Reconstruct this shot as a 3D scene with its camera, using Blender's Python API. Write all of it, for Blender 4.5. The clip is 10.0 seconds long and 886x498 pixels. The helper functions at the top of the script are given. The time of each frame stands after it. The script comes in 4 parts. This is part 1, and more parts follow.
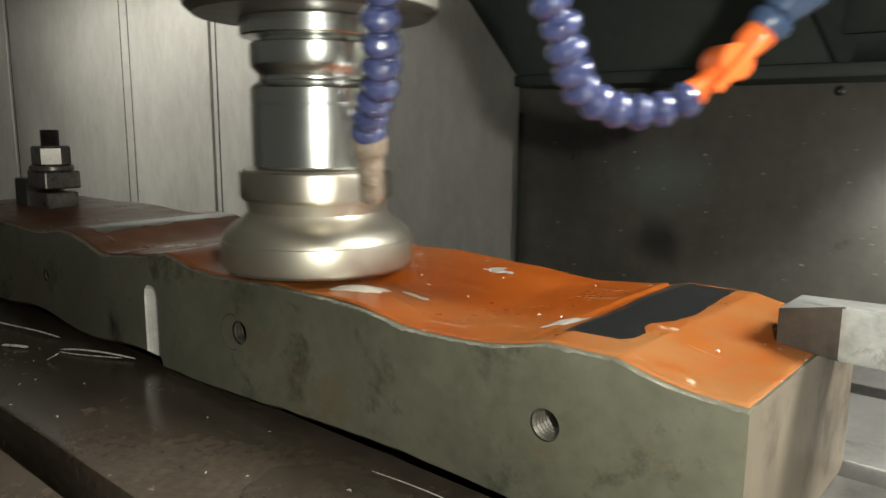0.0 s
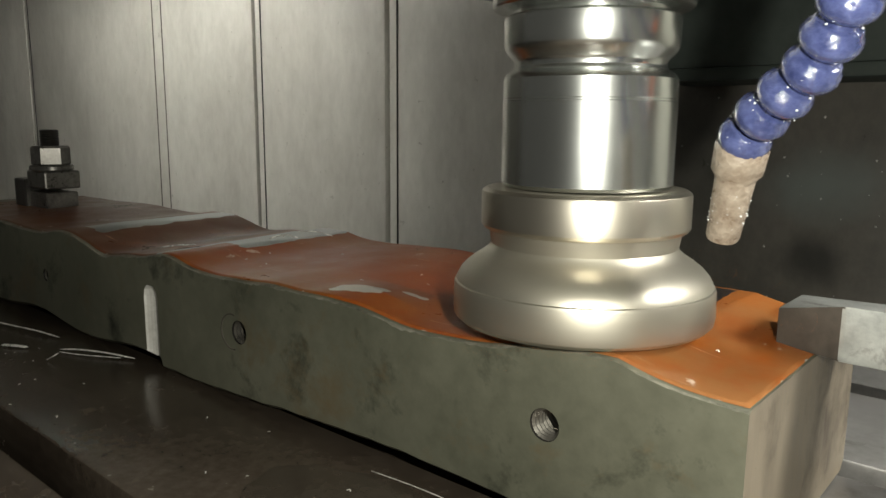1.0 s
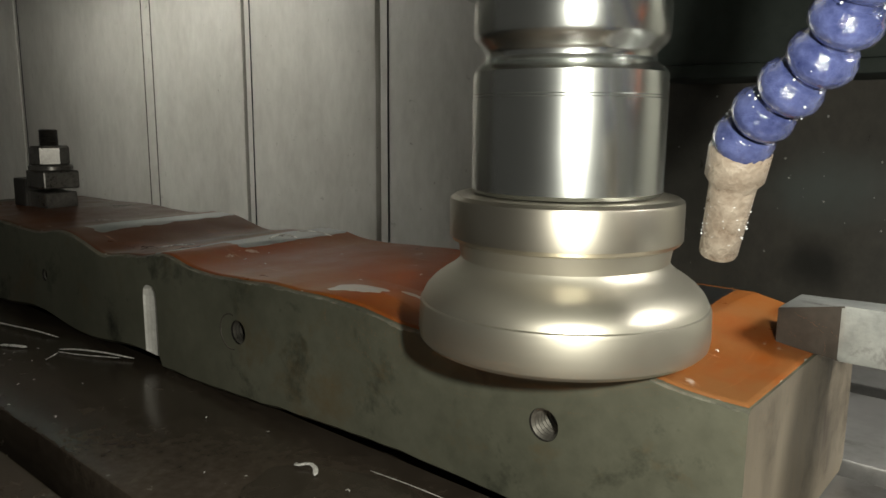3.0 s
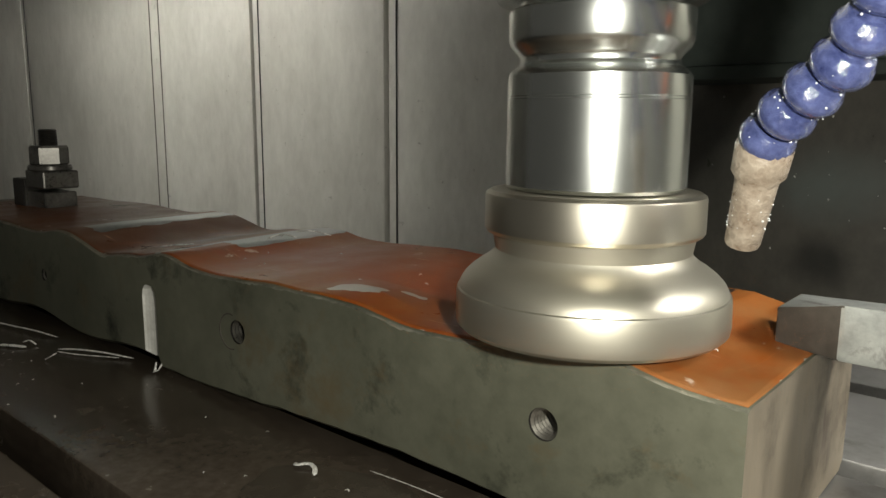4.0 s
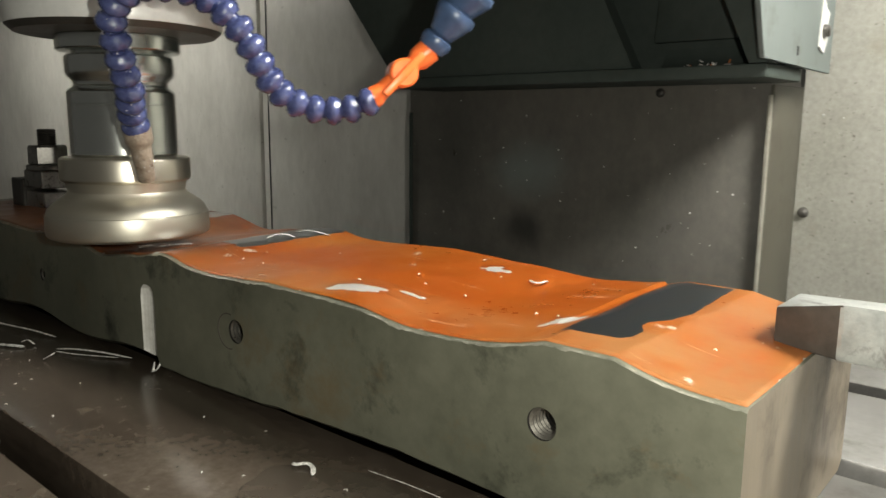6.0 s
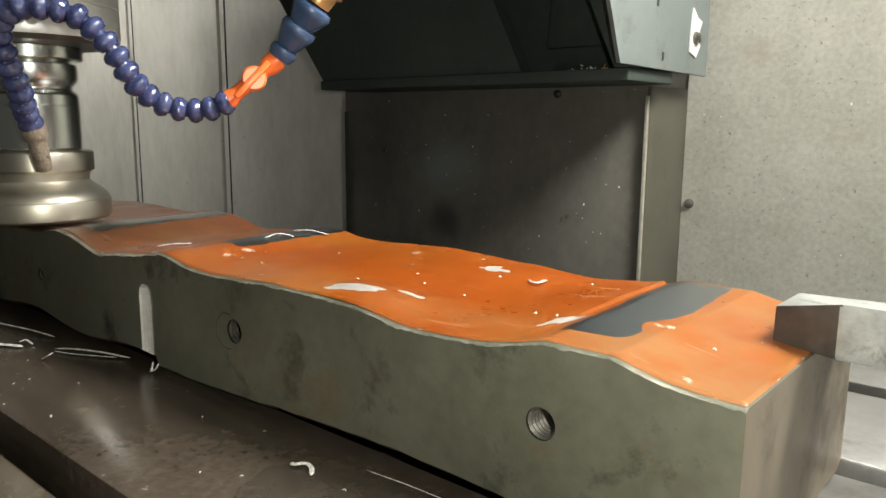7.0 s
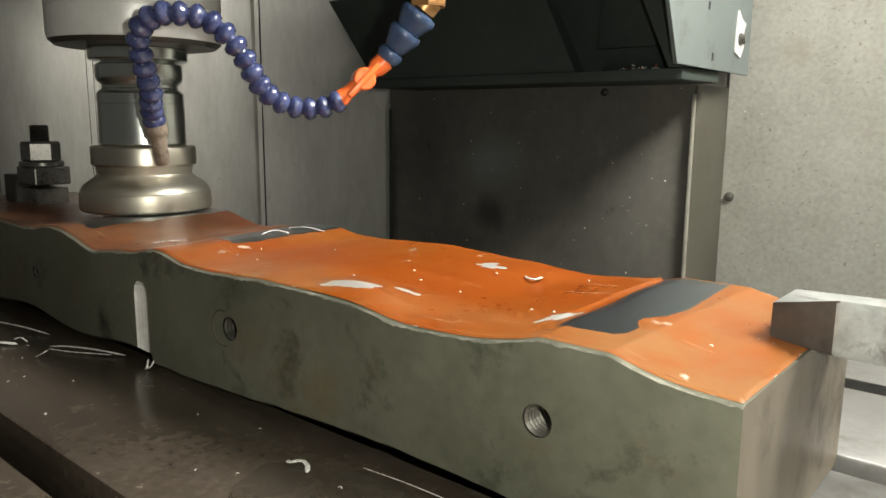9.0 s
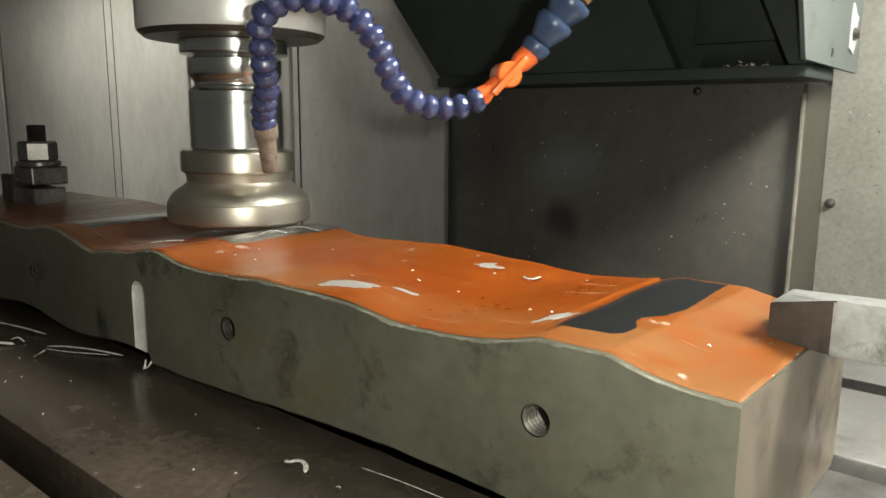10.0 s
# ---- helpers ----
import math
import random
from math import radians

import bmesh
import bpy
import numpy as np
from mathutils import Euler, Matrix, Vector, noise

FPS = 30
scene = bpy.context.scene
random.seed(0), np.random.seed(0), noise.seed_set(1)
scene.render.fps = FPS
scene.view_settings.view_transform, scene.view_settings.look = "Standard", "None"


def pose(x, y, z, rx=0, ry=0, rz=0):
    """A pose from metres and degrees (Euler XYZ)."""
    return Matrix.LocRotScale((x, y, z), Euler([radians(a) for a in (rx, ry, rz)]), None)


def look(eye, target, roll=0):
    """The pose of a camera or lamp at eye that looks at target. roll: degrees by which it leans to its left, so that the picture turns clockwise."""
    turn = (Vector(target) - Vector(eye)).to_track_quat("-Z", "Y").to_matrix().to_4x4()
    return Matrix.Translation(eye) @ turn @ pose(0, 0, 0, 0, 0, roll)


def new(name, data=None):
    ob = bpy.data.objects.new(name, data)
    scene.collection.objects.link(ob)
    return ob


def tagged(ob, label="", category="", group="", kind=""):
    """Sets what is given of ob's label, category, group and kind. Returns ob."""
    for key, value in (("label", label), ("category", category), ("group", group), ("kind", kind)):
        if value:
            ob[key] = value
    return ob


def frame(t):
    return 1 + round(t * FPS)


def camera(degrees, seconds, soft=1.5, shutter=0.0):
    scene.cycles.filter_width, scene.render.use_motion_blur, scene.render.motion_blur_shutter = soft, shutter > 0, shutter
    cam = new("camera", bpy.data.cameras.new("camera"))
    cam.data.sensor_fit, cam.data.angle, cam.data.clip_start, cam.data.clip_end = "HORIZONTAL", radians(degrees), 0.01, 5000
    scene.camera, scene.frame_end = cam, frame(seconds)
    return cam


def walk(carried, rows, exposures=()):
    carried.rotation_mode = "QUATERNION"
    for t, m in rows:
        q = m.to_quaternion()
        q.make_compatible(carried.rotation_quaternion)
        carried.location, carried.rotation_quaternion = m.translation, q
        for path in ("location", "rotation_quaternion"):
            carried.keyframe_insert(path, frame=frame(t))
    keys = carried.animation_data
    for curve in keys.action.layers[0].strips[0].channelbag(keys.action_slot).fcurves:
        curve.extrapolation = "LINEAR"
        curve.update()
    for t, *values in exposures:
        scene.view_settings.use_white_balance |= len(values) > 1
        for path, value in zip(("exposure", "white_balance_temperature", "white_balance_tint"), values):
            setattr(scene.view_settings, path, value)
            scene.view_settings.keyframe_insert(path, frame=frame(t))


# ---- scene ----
# World: the machine table stands still, its top is z = 0 and x runs along its T-slots.
# The machine (walls, column, head, tool, hoses) travels over it; its own zero is the tool's axis.

cam = camera(61.53, 10.0, soft=1.5, shutter=0.32)
walk(cam, [
    (0.0, pose(0.0, 0.0, 0.149, 80.257, -0.433, 40.836)),
    (2.5, pose(-0.0001, 0.0005, 0.1488, 80.252, -0.428, 40.815)),
    (4.0, pose(-0.0001, 0.0008, 0.1486, 80.25, -0.415, 40.78)),
    (5.5, pose(-0.0001, 0.001, 0.1483, 80.28, -0.45, 40.75)),
    (7.0, pose(-0.0003, 0.002, 0.1480, 80.24, -0.43, 40.69)),
    (8.0, pose(-0.0004, 0.0022, 0.1480, 80.20, -0.42, 40.63)),
    (8.5, pose(-0.0005, 0.0026, 0.1478, 80.19, -0.43, 40.62)),
    (9.0, pose(-0.0009, 0.0030, 0.1476, 80.015, -0.415, 40.42)),
    (9.5, pose(-0.0009, 0.0027, 0.1477, 79.995, -0.43, 40.24)),
    (10.0, pose(-0.001, 0.0025, 0.1476, 80.02, -0.46, 40.215)),
], exposures=[(0.0, 0.25), (1.5, 0.15), (2.2, -0.3), (2.7, -0.25), (4.0, 0.1), (5.5, 0.3), (7.0, 0.15), (10.0, 0.2)])

# where the tool's axis stands over the table: seconds, x, y
TRAVEL = [
    (0.0, -0.3067, 0.2535), (0.1, -0.2670, 0.2535), (0.2, -0.2360, 0.2535), (0.3, -0.2100, 0.2532),
    (0.4, -0.1935, 0.2530), (0.5, -0.1806, 0.2528), (0.7, -0.1610, 0.2527), (1.0, -0.1456, 0.2526),
    (1.5, -0.1358, 0.2535), (1.6, -0.1355, 0.2450), (1.7, -0.1350, 0.2335), (1.8, -0.1345, 0.2195),
    (1.9, -0.1340, 0.2010), (2.0, -0.1335, 0.1825), (2.1, -0.1335, 0.1705), (2.2, -0.1335, 0.1665),
    (2.3, -0.1336, 0.1695), (2.5, -0.1340, 0.1842), (2.7, -0.1345, 0.2010), (3.1, -0.1352, 0.2270),
    (3.5, -0.1358, 0.2400), (3.8, -0.1360, 0.2428), (4.0, -0.1358, 0.2431), (4.1, -0.1469, 0.2435),
    (4.2, -0.1575, 0.2437), (4.3, -0.1745, 0.2440), (4.5, -0.2169, 0.2441), (4.75, -0.2690, 0.2460),
    (5.0, -0.3274, 0.2470), (5.25, -0.3620, 0.2440), (5.5, -0.3897, 0.2412), (5.7, -0.4230, 0.2395),
    (6.2, -0.5080, 0.2340), (6.6, -0.5640, 0.2300), (6.8, -0.5830, 0.2290), (7.0, -0.5973, 0.2287),
    (7.5, -0.6049, 0.2282), (7.6, -0.6052, 0.2360), (7.8, -0.6060, 0.2700), (8.0, -0.6066, 0.2939),
    (8.2, -0.6080, 0.3030), (8.5, -0.6088, 0.3075), (8.8, -0.5930, 0.3065), (9.0, -0.5739, 0.3060),
    (9.5, -0.5190, 0.3108), (10.0, -0.4600, 0.3183)]
CUT_Z = 0.0729        # the height at which the cutter faces the plate

# ---- light ----
world = bpy.data.worlds.new("world")
scene.world = world
world.use_nodes = True
world.node_tree.nodes["Background"].inputs["Color"].default_value = (0.88, 0.86, 0.77, 1)
world.node_tree.nodes["Background"].inputs["Strength"].default_value = 0.06


def lamp(name, kind, energy, at, to, colour, **sizes):
    data = bpy.data.lights.new(name, kind)
    data.energy, data.color = energy, colour
    if "size" in sizes:
        data.shape, data.size, data.size_y = "RECTANGLE", sizes["size"], sizes["size_y"]
    if "radius" in sizes:
        data.shadow_soft_size = sizes["radius"]
    ob = new(name, data)
    ob.matrix_world = look(at, to)
    return ob


# the small torch beside the lens; the work lamp and an added, unseen strip lamp travel with the enclosure and glow by
# their materials
lamp("torch_light", "POINT", 4.3, (0.030, 0.026, 0.165), (-0.4, 0.5, 0.05), (1.0, 0.985, 0.875), radius=0.005)


# ---- materials ----
def surface(name, low, high, rough=(0.4, 0.6), metal=0.0, big=8.0, fine=120.0, bump=0.15, stain=None,
            stain_at=(0.58, 0.72), stain_scale=14.0, streak=(1, 1, 1), grit=0.35, spec=0.5, distance=0.0006, rust=None):
    """A worn surface: two tones mixed by coarse and fine noise, stains with a shape of their own, uneven gloss and fine relief."""
    m = bpy.data.materials.new(name)
    m.use_nodes = True
    nt = m.node_tree
    bsdf = nt.nodes["Principled BSDF"]

    def add(kind, **inputs):
        n = nt.nodes.new(kind)
        for key, value in inputs.items():
            n.inputs[key].default_value = value
        return n
    coord = add("ShaderNodeTexCoord")
    mapping = add("ShaderNodeMapping", Scale=streak)
    nt.links.new(coord.outputs["Object"], mapping.inputs["Vector"])
    coarse = add("ShaderNodeTexNoise", Scale=big, Detail=5.0, Roughness=0.6)
    small = add("ShaderNodeTexNoise", Scale=fine, Detail=4.0, Roughness=0.65)
    for n in (coarse, small):
        nt.links.new(mapping.outputs[0], n.inputs["Vector"])
    both = add("ShaderNodeMix", Factor=grit)
    nt.links.new(coarse.outputs["Fac"], both.inputs[2])
    nt.links.new(small.outputs["Fac"], both.inputs[3])
    ramp = add("ShaderNodeValToRGB")
    ramp.color_ramp.elements[0].position, ramp.color_ramp.elements[0].color = 0.33, (*low, 1)
    ramp.color_ramp.elements[1].position, ramp.color_ramp.elements[1].color = 0.67, (*high, 1)
    nt.links.new(both.outputs[0], ramp.inputs[0])
    colour = ramp.outputs[0]
    if stain:
        spot = add("ShaderNodeTexNoise", Scale=stain_scale, Detail=6.0, Roughness=0.7, Distortion=0.15)
        nt.links.new(coord.outputs["Object"], spot.inputs["Vector"])
        edge = add("ShaderNodeValToRGB")
        edge.color_ramp.elements[0].position, edge.color_ramp.elements[1].position = stain_at
        nt.links.new(spot.outputs["Fac"], edge.inputs[0])
        over = nt.nodes.new("ShaderNodeMix")
        over.data_type = "RGBA"
        over.inputs[7].default_value = (*stain, 1)
        nt.links.new(edge.outputs[0], over.inputs[0])
        nt.links.new(colour, over.inputs[6])
        colour = over.outputs[2]
    if rust:
        spot = add("ShaderNodeTexNoise", Scale=17.0, Detail=7.0, Roughness=0.72, Distortion=0.3)
        nt.links.new(mapping.outputs[0], spot.inputs["Vector"])
        edge = add("ShaderNodeMapRange", **{"From Min": 0.56, "From Max": 0.74, "To Max": 0.75})
        nt.links.new(spot.outputs["Fac"], edge.inputs[0])
        over = nt.nodes.new("ShaderNodeMix")
        over.data_type = "RGBA"
        over.inputs[7].default_value = (*rust, 1)
        nt.links.new(edge.outputs[0], over.inputs[0])
        nt.links.new(colour, over.inputs[6])
        colour = over.outputs[2]
    nt.links.new(colour, bsdf.inputs["Base Color"])
    gloss = add("ShaderNodeMapRange", **{"From Min": 0.3, "From Max": 0.7, "To Min": rough[0], "To Max": rough[1]})
    nt.links.new(both.outputs[0], gloss.inputs[0])
    nt.links.new(gloss.outputs[0], bsdf.inputs["Roughness"])
    bsdf.inputs["Metallic"].default_value = metal
    bsdf.inputs["Specular IOR Level"].default_value = spec
    if bump:
        relief = add("ShaderNodeBump", Strength=bump, Distance=distance)
        nt.links.new(both.outputs[0], relief.inputs["Height"])
        nt.links.new(relief.outputs[0], bsdf.inputs["Normal"])
    return m


M_WALL = surface("wall_paint", (0.49, 0.475, 0.435), (0.70, 0.685, 0.635), (0.40, 0.62), big=6, fine=60, bump=0.12,
                 stain=(0.30, 0.285, 0.25), stain_at=(0.66, 0.73), stain_scale=60, streak=(1, 1, 0.45))
M_SPECK = surface("speckled_wall_paint", (0.275, 0.268, 0.228), (0.41, 0.40, 0.352), (0.38, 0.6), big=14, fine=190, bump=0.4, grit=0.55,
                  stain=(0.14, 0.13, 0.10), stain_at=(0.62, 0.69), stain_scale=170, rust=(0.27, 0.245, 0.185))
M_COLUMN = surface("column_paint", (0.092, 0.088, 0.077), (0.185, 0.170, 0.145), (0.24, 0.42), big=3.5, fine=120, bump=0.10, grit=0.25,
                   stain=(0.058, 0.057, 0.048), stain_at=(0.48, 0.82), stain_scale=5, streak=(1, 1, 0.6))
M_HEAD = surface("head_paint", (0.033, 0.044, 0.038), (0.064, 0.077, 0.068), (0.45, 0.7), big=7, fine=90, bump=0.2, spec=0.28)
M_POST = surface("post_paint", (0.058, 0.054, 0.039), (0.098, 0.091, 0.068), (0.38, 0.58), big=8, fine=80, bump=0.1, stain=(0.06, 0.052, 0.038), stain_at=(0.55, 0.75), stain_scale=20)
M_TRIM = surface("pale_edge_paint", (0.22, 0.205, 0.165), (0.42, 0.40, 0.34), (0.4, 0.6), big=30, fine=200, bump=0.2)
M_GREY = surface("grey_plate_paint", (0.125, 0.145, 0.138), (0.175, 0.195, 0.186), (0.45, 0.65), big=9, fine=90, bump=0.12, stain=(0.10, 0.105, 0.095), stain_at=(0.56, 0.75), stain_scale=25)
M_TABLE = surface("table_iron", (0.027, 0.020, 0.0145), (0.085, 0.068, 0.052), (0.15, 0.30), metal=0.10, spec=0.35, big=11, fine=170, bump=0.09, grit=0.45,
                  stain=(0.105, 0.086, 0.064), stain_at=(0.58, 0.78), stain_scale=46)
# paler iron behind the plate: the bright wall's reflection put into the colour
M_TABLE_LIT = surface("lit_table_iron", (0.155, 0.150, 0.142), (0.29, 0.282, 0.270), (0.27, 0.45), metal=0.55, big=14, fine=160, bump=0.12,
                      stain=(0.09, 0.08, 0.066), stain_at=(0.55, 0.74), stain_scale=30)
M_SLOT = surface("slot_iron", (0.006, 0.005, 0.004), (0.016, 0.014, 0.012), (0.4, 0.7), metal=0.2, big=20, fine=120)
M_STEEL = surface("worn_steel", (0.100, 0.103, 0.074), (0.215, 0.216, 0.160), (0.28, 0.44), metal=0.40, big=7, fine=120, bump=0.10, grit=0.25,
                  stain=(0.030, 0.034, 0.025), stain_at=(0.555, 0.70), stain_scale=19, rust=(0.17, 0.115, 0.052))
M_END = surface("sawn_end_steel", (0.130, 0.108, 0.078), (0.25, 0.21, 0.155), (0.35, 0.55), metal=0.3, big=18, fine=140, bump=0.25,
                stain=(0.07, 0.055, 0.038), stain_at=(0.50, 0.66), stain_scale=20, streak=(1, 3, 0.4))
M_EDGE = surface("rubbed_edge_steel", (0.085, 0.088, 0.064), (0.34, 0.33, 0.265), (0.3, 0.5), metal=0.5, big=90, fine=500, bump=0.4)
M_BARE = surface("bare_steel", (0.52, 0.51, 0.46), (0.82, 0.81, 0.77), (0.35, 0.5), metal=0.25, big=30, fine=300, bump=0.25)
M_DARKSTEEL = surface("oxide_steel", (0.035, 0.033, 0.030), (0.085, 0.08, 0.072), (0.25, 0.5), metal=0.7, big=60, fine=400, bump=0.2)
M_OILY = surface("oily_steel", (0.085, 0.080, 0.072), (0.24, 0.23, 0.21), (0.22, 0.42), metal=0.7, big=70, fine=400, bump=0.25)
M_OIL = surface("dark_oil", (0.030, 0.024, 0.018), (0.060, 0.049, 0.038), (0.08, 0.20), big=40, fine=200, bump=0.05)
M_DROP = surface("coolant_drop", (0.70, 0.72, 0.72), (0.85, 0.87, 0.87), (0.03, 0.08), metal=0.2, big=90, fine=400, bump=0.0)
M_THREAD = surface("cut_thread_steel", (0.16, 0.15, 0.125), (0.34, 0.32, 0.28), (0.25, 0.4), metal=0.85, big=80, fine=400, bump=0.1)
M_CLAMP = surface("clamp_steel", (0.24, 0.25, 0.235), (0.48, 0.49, 0.465), (0.30, 0.5), metal=0.35, big=55, fine=260, bump=0.5,
                  stain=(0.15, 0.145, 0.13), stain_at=(0.55, 0.70), stain_scale=70)
M_ROUGHNOSE = surface("rough_dark_steel", (0.05, 0.043, 0.036), (0.10, 0.085, 0.07), (0.5, 0.75), metal=0.3, big=60, fine=300, bump=0.5)
M_CHROME = surface("ground_steel", (0.62, 0.64, 0.61), (0.70, 0.72, 0.69), (0.20, 0.27), metal=1.0, big=20, fine=500, bump=0.0)
M_NICKEL = surface("nickel_plate", (0.56, 0.52, 0.43), (0.64, 0.60, 0.51), (0.29, 0.37), metal=1.0, big=20, fine=500, bump=0.0)
M_CUTTER = surface("blasted_nickel", (0.50, 0.47, 0.39), (0.59, 0.56, 0.47), (0.37, 0.46), metal=0.95, big=30, fine=400, bump=0.0)
M_NOSE = surface("spindle_nose_steel", (0.62, 0.62, 0.59), (0.76, 0.76, 0.73), (0.26, 0.40), metal=0.25, big=25, fine=300, bump=0.05)
M_NOSE_SHADE = surface("nose_shade_steel", (0.10, 0.095, 0.085), (0.17, 0.16, 0.14), (0.3, 0.5), metal=0.8, big=40, fine=300, bump=0.0)
M_BLUE = surface("blue_plastic", (0.020, 0.027, 0.090), (0.095, 0.115, 0.255), (0.06, 0.20), big=110, fine=420, bump=0.8, grit=0.4, distance=0.0012)
M_BLUE.node_tree.nodes["Principled BSDF"].inputs["Transmission Weight"].default_value = 0.15
M_BLUE.node_tree.nodes["Principled BSDF"].inputs["Coat Weight"].default_value = 0.8
M_BLUE2 = surface("blue_grey_plastic", (0.035, 0.06, 0.12), (0.06, 0.10, 0.19), (0.25, 0.42), big=70, fine=500, bump=0.1)
M_ORANGE = surface("orange_plastic", (0.80, 0.14, 0.025), (0.95, 0.21, 0.05), (0.25, 0.4), big=70, fine=500, bump=0.05)
M_TAN = surface("dirty_beige_plastic", (0.15, 0.108, 0.075), (0.34, 0.29, 0.23), (0.20, 0.45), big=170, fine=500, bump=1.0, distance=0.0014)
M_BRASS = surface("tan_brass", (0.45, 0.22, 0.08), (0.62, 0.36, 0.15), (0.25, 0.4), metal=0.6, big=60, fine=300)
M_CHIP = surface("bright_chip", (0.74, 0.72, 0.67), (0.90, 0.88, 0.84), (0.2, 0.35), metal=0.35, big=200, fine=900, bump=0.1)
M_WHITE = surface("white_sticker", (0.60, 0.60, 0.57), (0.75, 0.75, 0.71), (0.5, 0.7), big=80, fine=400)


def glowing(name, colour, strength):
    m = bpy.data.materials.new(name)
    m.use_nodes = True
    bsdf = m.node_tree.nodes["Principled BSDF"]
    bsdf.inputs["Emission Color"].default_value = (*colour, 1)
    bsdf.inputs["Emission Strength"].default_value = strength
    return m


M_GLOW = glowing("strip_lamp_glow", (1.0, 0.97, 0.88), 150.0)
M_GLOW_WORK = glowing("work_lamp_glow", (1.0, 0.985, 0.92), 86.0)
M_DUST = surface("orange_dust", (0.42, 0.13, 0.03), (0.55, 0.22, 0.07), (0.6, 0.8), big=60, fine=300, bump=0.0)
M_RUBBER = surface("black_seal", (0.008, 0.008, 0.008), (0.018, 0.018, 0.017), (0.5, 0.7), big=40, fine=200)


def coated():
    """Orange coating that has been faced off to bare steel where the mesh's attribute says so."""
    m = surface("orange_coating", (0.190, 0.038, 0.004), (0.290, 0.068, 0.008), (0.24, 0.40), spec=0.18, big=14, fine=170, bump=0.18,
                stain=(0.27, 0.060, 0.012), stain_at=(0.50, 0.76), stain_scale=11)
    nt = m.node_tree
    out = next(n for n in nt.nodes if n.type == "OUTPUT_MATERIAL")
    orange = nt.nodes["Principled BSDF"]

    def layer(attr, colour, rough, metal, below):
        a = nt.nodes.new("ShaderNodeAttribute")
        a.attribute_name = attr
        edge = nt.nodes.new("ShaderNodeMapRange")
        edge.inputs[1].default_value, edge.inputs[2].default_value = -0.0003, 0.0003
        nt.links.new(a.outputs["Fac"], edge.inputs[0])
        b = nt.nodes.new("ShaderNodeBsdfPrincipled")
        b.inputs["Base Color"].default_value = (*colour, 1)
        b.inputs["Roughness"].default_value, b.inputs["Metallic"].default_value = rough, metal
        mix = nt.nodes.new("ShaderNodeMixShader")
        nt.links.new(edge.outputs[0], mix.inputs[0])
        nt.links.new(below, mix.inputs[1])
        nt.links.new(b.outputs[0], mix.inputs[2])
        return mix, b
    # two hues of the coating, thin pale film with painted sheen, long fine scratches
    coord = nt.nodes.new("ShaderNodeTexCoord")

    def mask(scale, low, high, stretch=(1, 1, 1), top=1.0):
        place = nt.nodes.new("ShaderNodeMapping")
        place.inputs["Scale"].default_value = stretch
        place.inputs["Rotation"].default_value = (0, 0, 0.12)
        n = nt.nodes.new("ShaderNodeTexNoise")
        n.inputs["Scale"].default_value, n.inputs["Detail"].default_value, n.inputs["Roughness"].default_value = scale, 6.0, 0.62
        r = nt.nodes.new("ShaderNodeMapRange")
        r.inputs[1].default_value, r.inputs[2].default_value, r.inputs[4].default_value = low, high, top
        nt.links.new(coord.outputs["Object"], place.inputs["Vector"])
        nt.links.new(place.outputs[0], n.inputs["Vector"])
        nt.links.new(n.outputs["Fac"], r.inputs[0])
        return r.outputs[0]

    def lay(fac, colour, socket):
        over = nt.nodes.new("ShaderNodeMix")
        over.data_type = "RGBA"
        over.inputs[7].default_value = (*colour, 1)
        nt.links.new(fac, over.inputs[0])
        nt.links.new(socket, over.inputs[6])
        return over.outputs[2]
    colour = orange.inputs["Base Color"].links[0].from_socket
    colour = lay(mask(6.0, 0.45, 0.70), (0.265, 0.095, 0.014), colour)
    colour = lay(mask(9.0, 0.46, 0.72, (0.6, 1.6, 1), top=0.85), (0.21, 0.040, 0.005), colour)
    film_and_sheen = nt.nodes.new("ShaderNodeAttribute")
    film_and_sheen.attribute_name = "film_and_sheen"
    colour = lay(film_and_sheen.outputs["Fac"], (0.245, 0.115, 0.042), colour)
    # brown left end: dirt plus the head's shade, put into the coating's colour
    grime_and_shade = nt.nodes.new("ShaderNodeAttribute")
    grime_and_shade.attribute_name = "grime_and_shade"
    colour = lay(grime_and_shade.outputs["Fac"], (0.085, 0.042, 0.026), colour)
    colour = lay(mask(26.0, 0.665, 0.70, (0.5, 7, 1), 0.55), (0.60, 0.36, 0.22), colour)
    colour = lay(mask(48.0, 0.68, 0.72, top=0.7), (0.62, 0.50, 0.40), colour)
    nt.links.new(colour, orange.inputs["Base Color"])
    # the rubbed rim of the coating
    worn, bw = layer("rubbed", (0.60, 0.58, 0.53), 0.40, 0.55, orange.outputs[0])
    faced, bf = layer("faced", (0.34, 0.36, 0.37), 0.30, 1.0, worn.outputs[0])
    # fine feed marks of the cutter
    coord = nt.nodes.new("ShaderNodeTexCoord")
    wave = nt.nodes.new("ShaderNodeTexWave")
    wave.wave_type, wave.bands_direction = "BANDS", "X"
    wave.inputs["Scale"].default_value, wave.inputs["Distortion"].default_value = 330, 2.5
    nt.links.new(coord.outputs["Object"], wave.inputs["Vector"])
    relief = nt.nodes.new("ShaderNodeBump")
    relief.inputs["Strength"].default_value, relief.inputs["Distance"].default_value = 0.05, 0.0003
    nt.links.new(wave.outputs["Fac"], relief.inputs["Height"])
    nt.links.new(relief.outputs[0], bf.inputs["Normal"])
    nt.links.new(faced.outputs[0], out.inputs["Surface"])
    return m


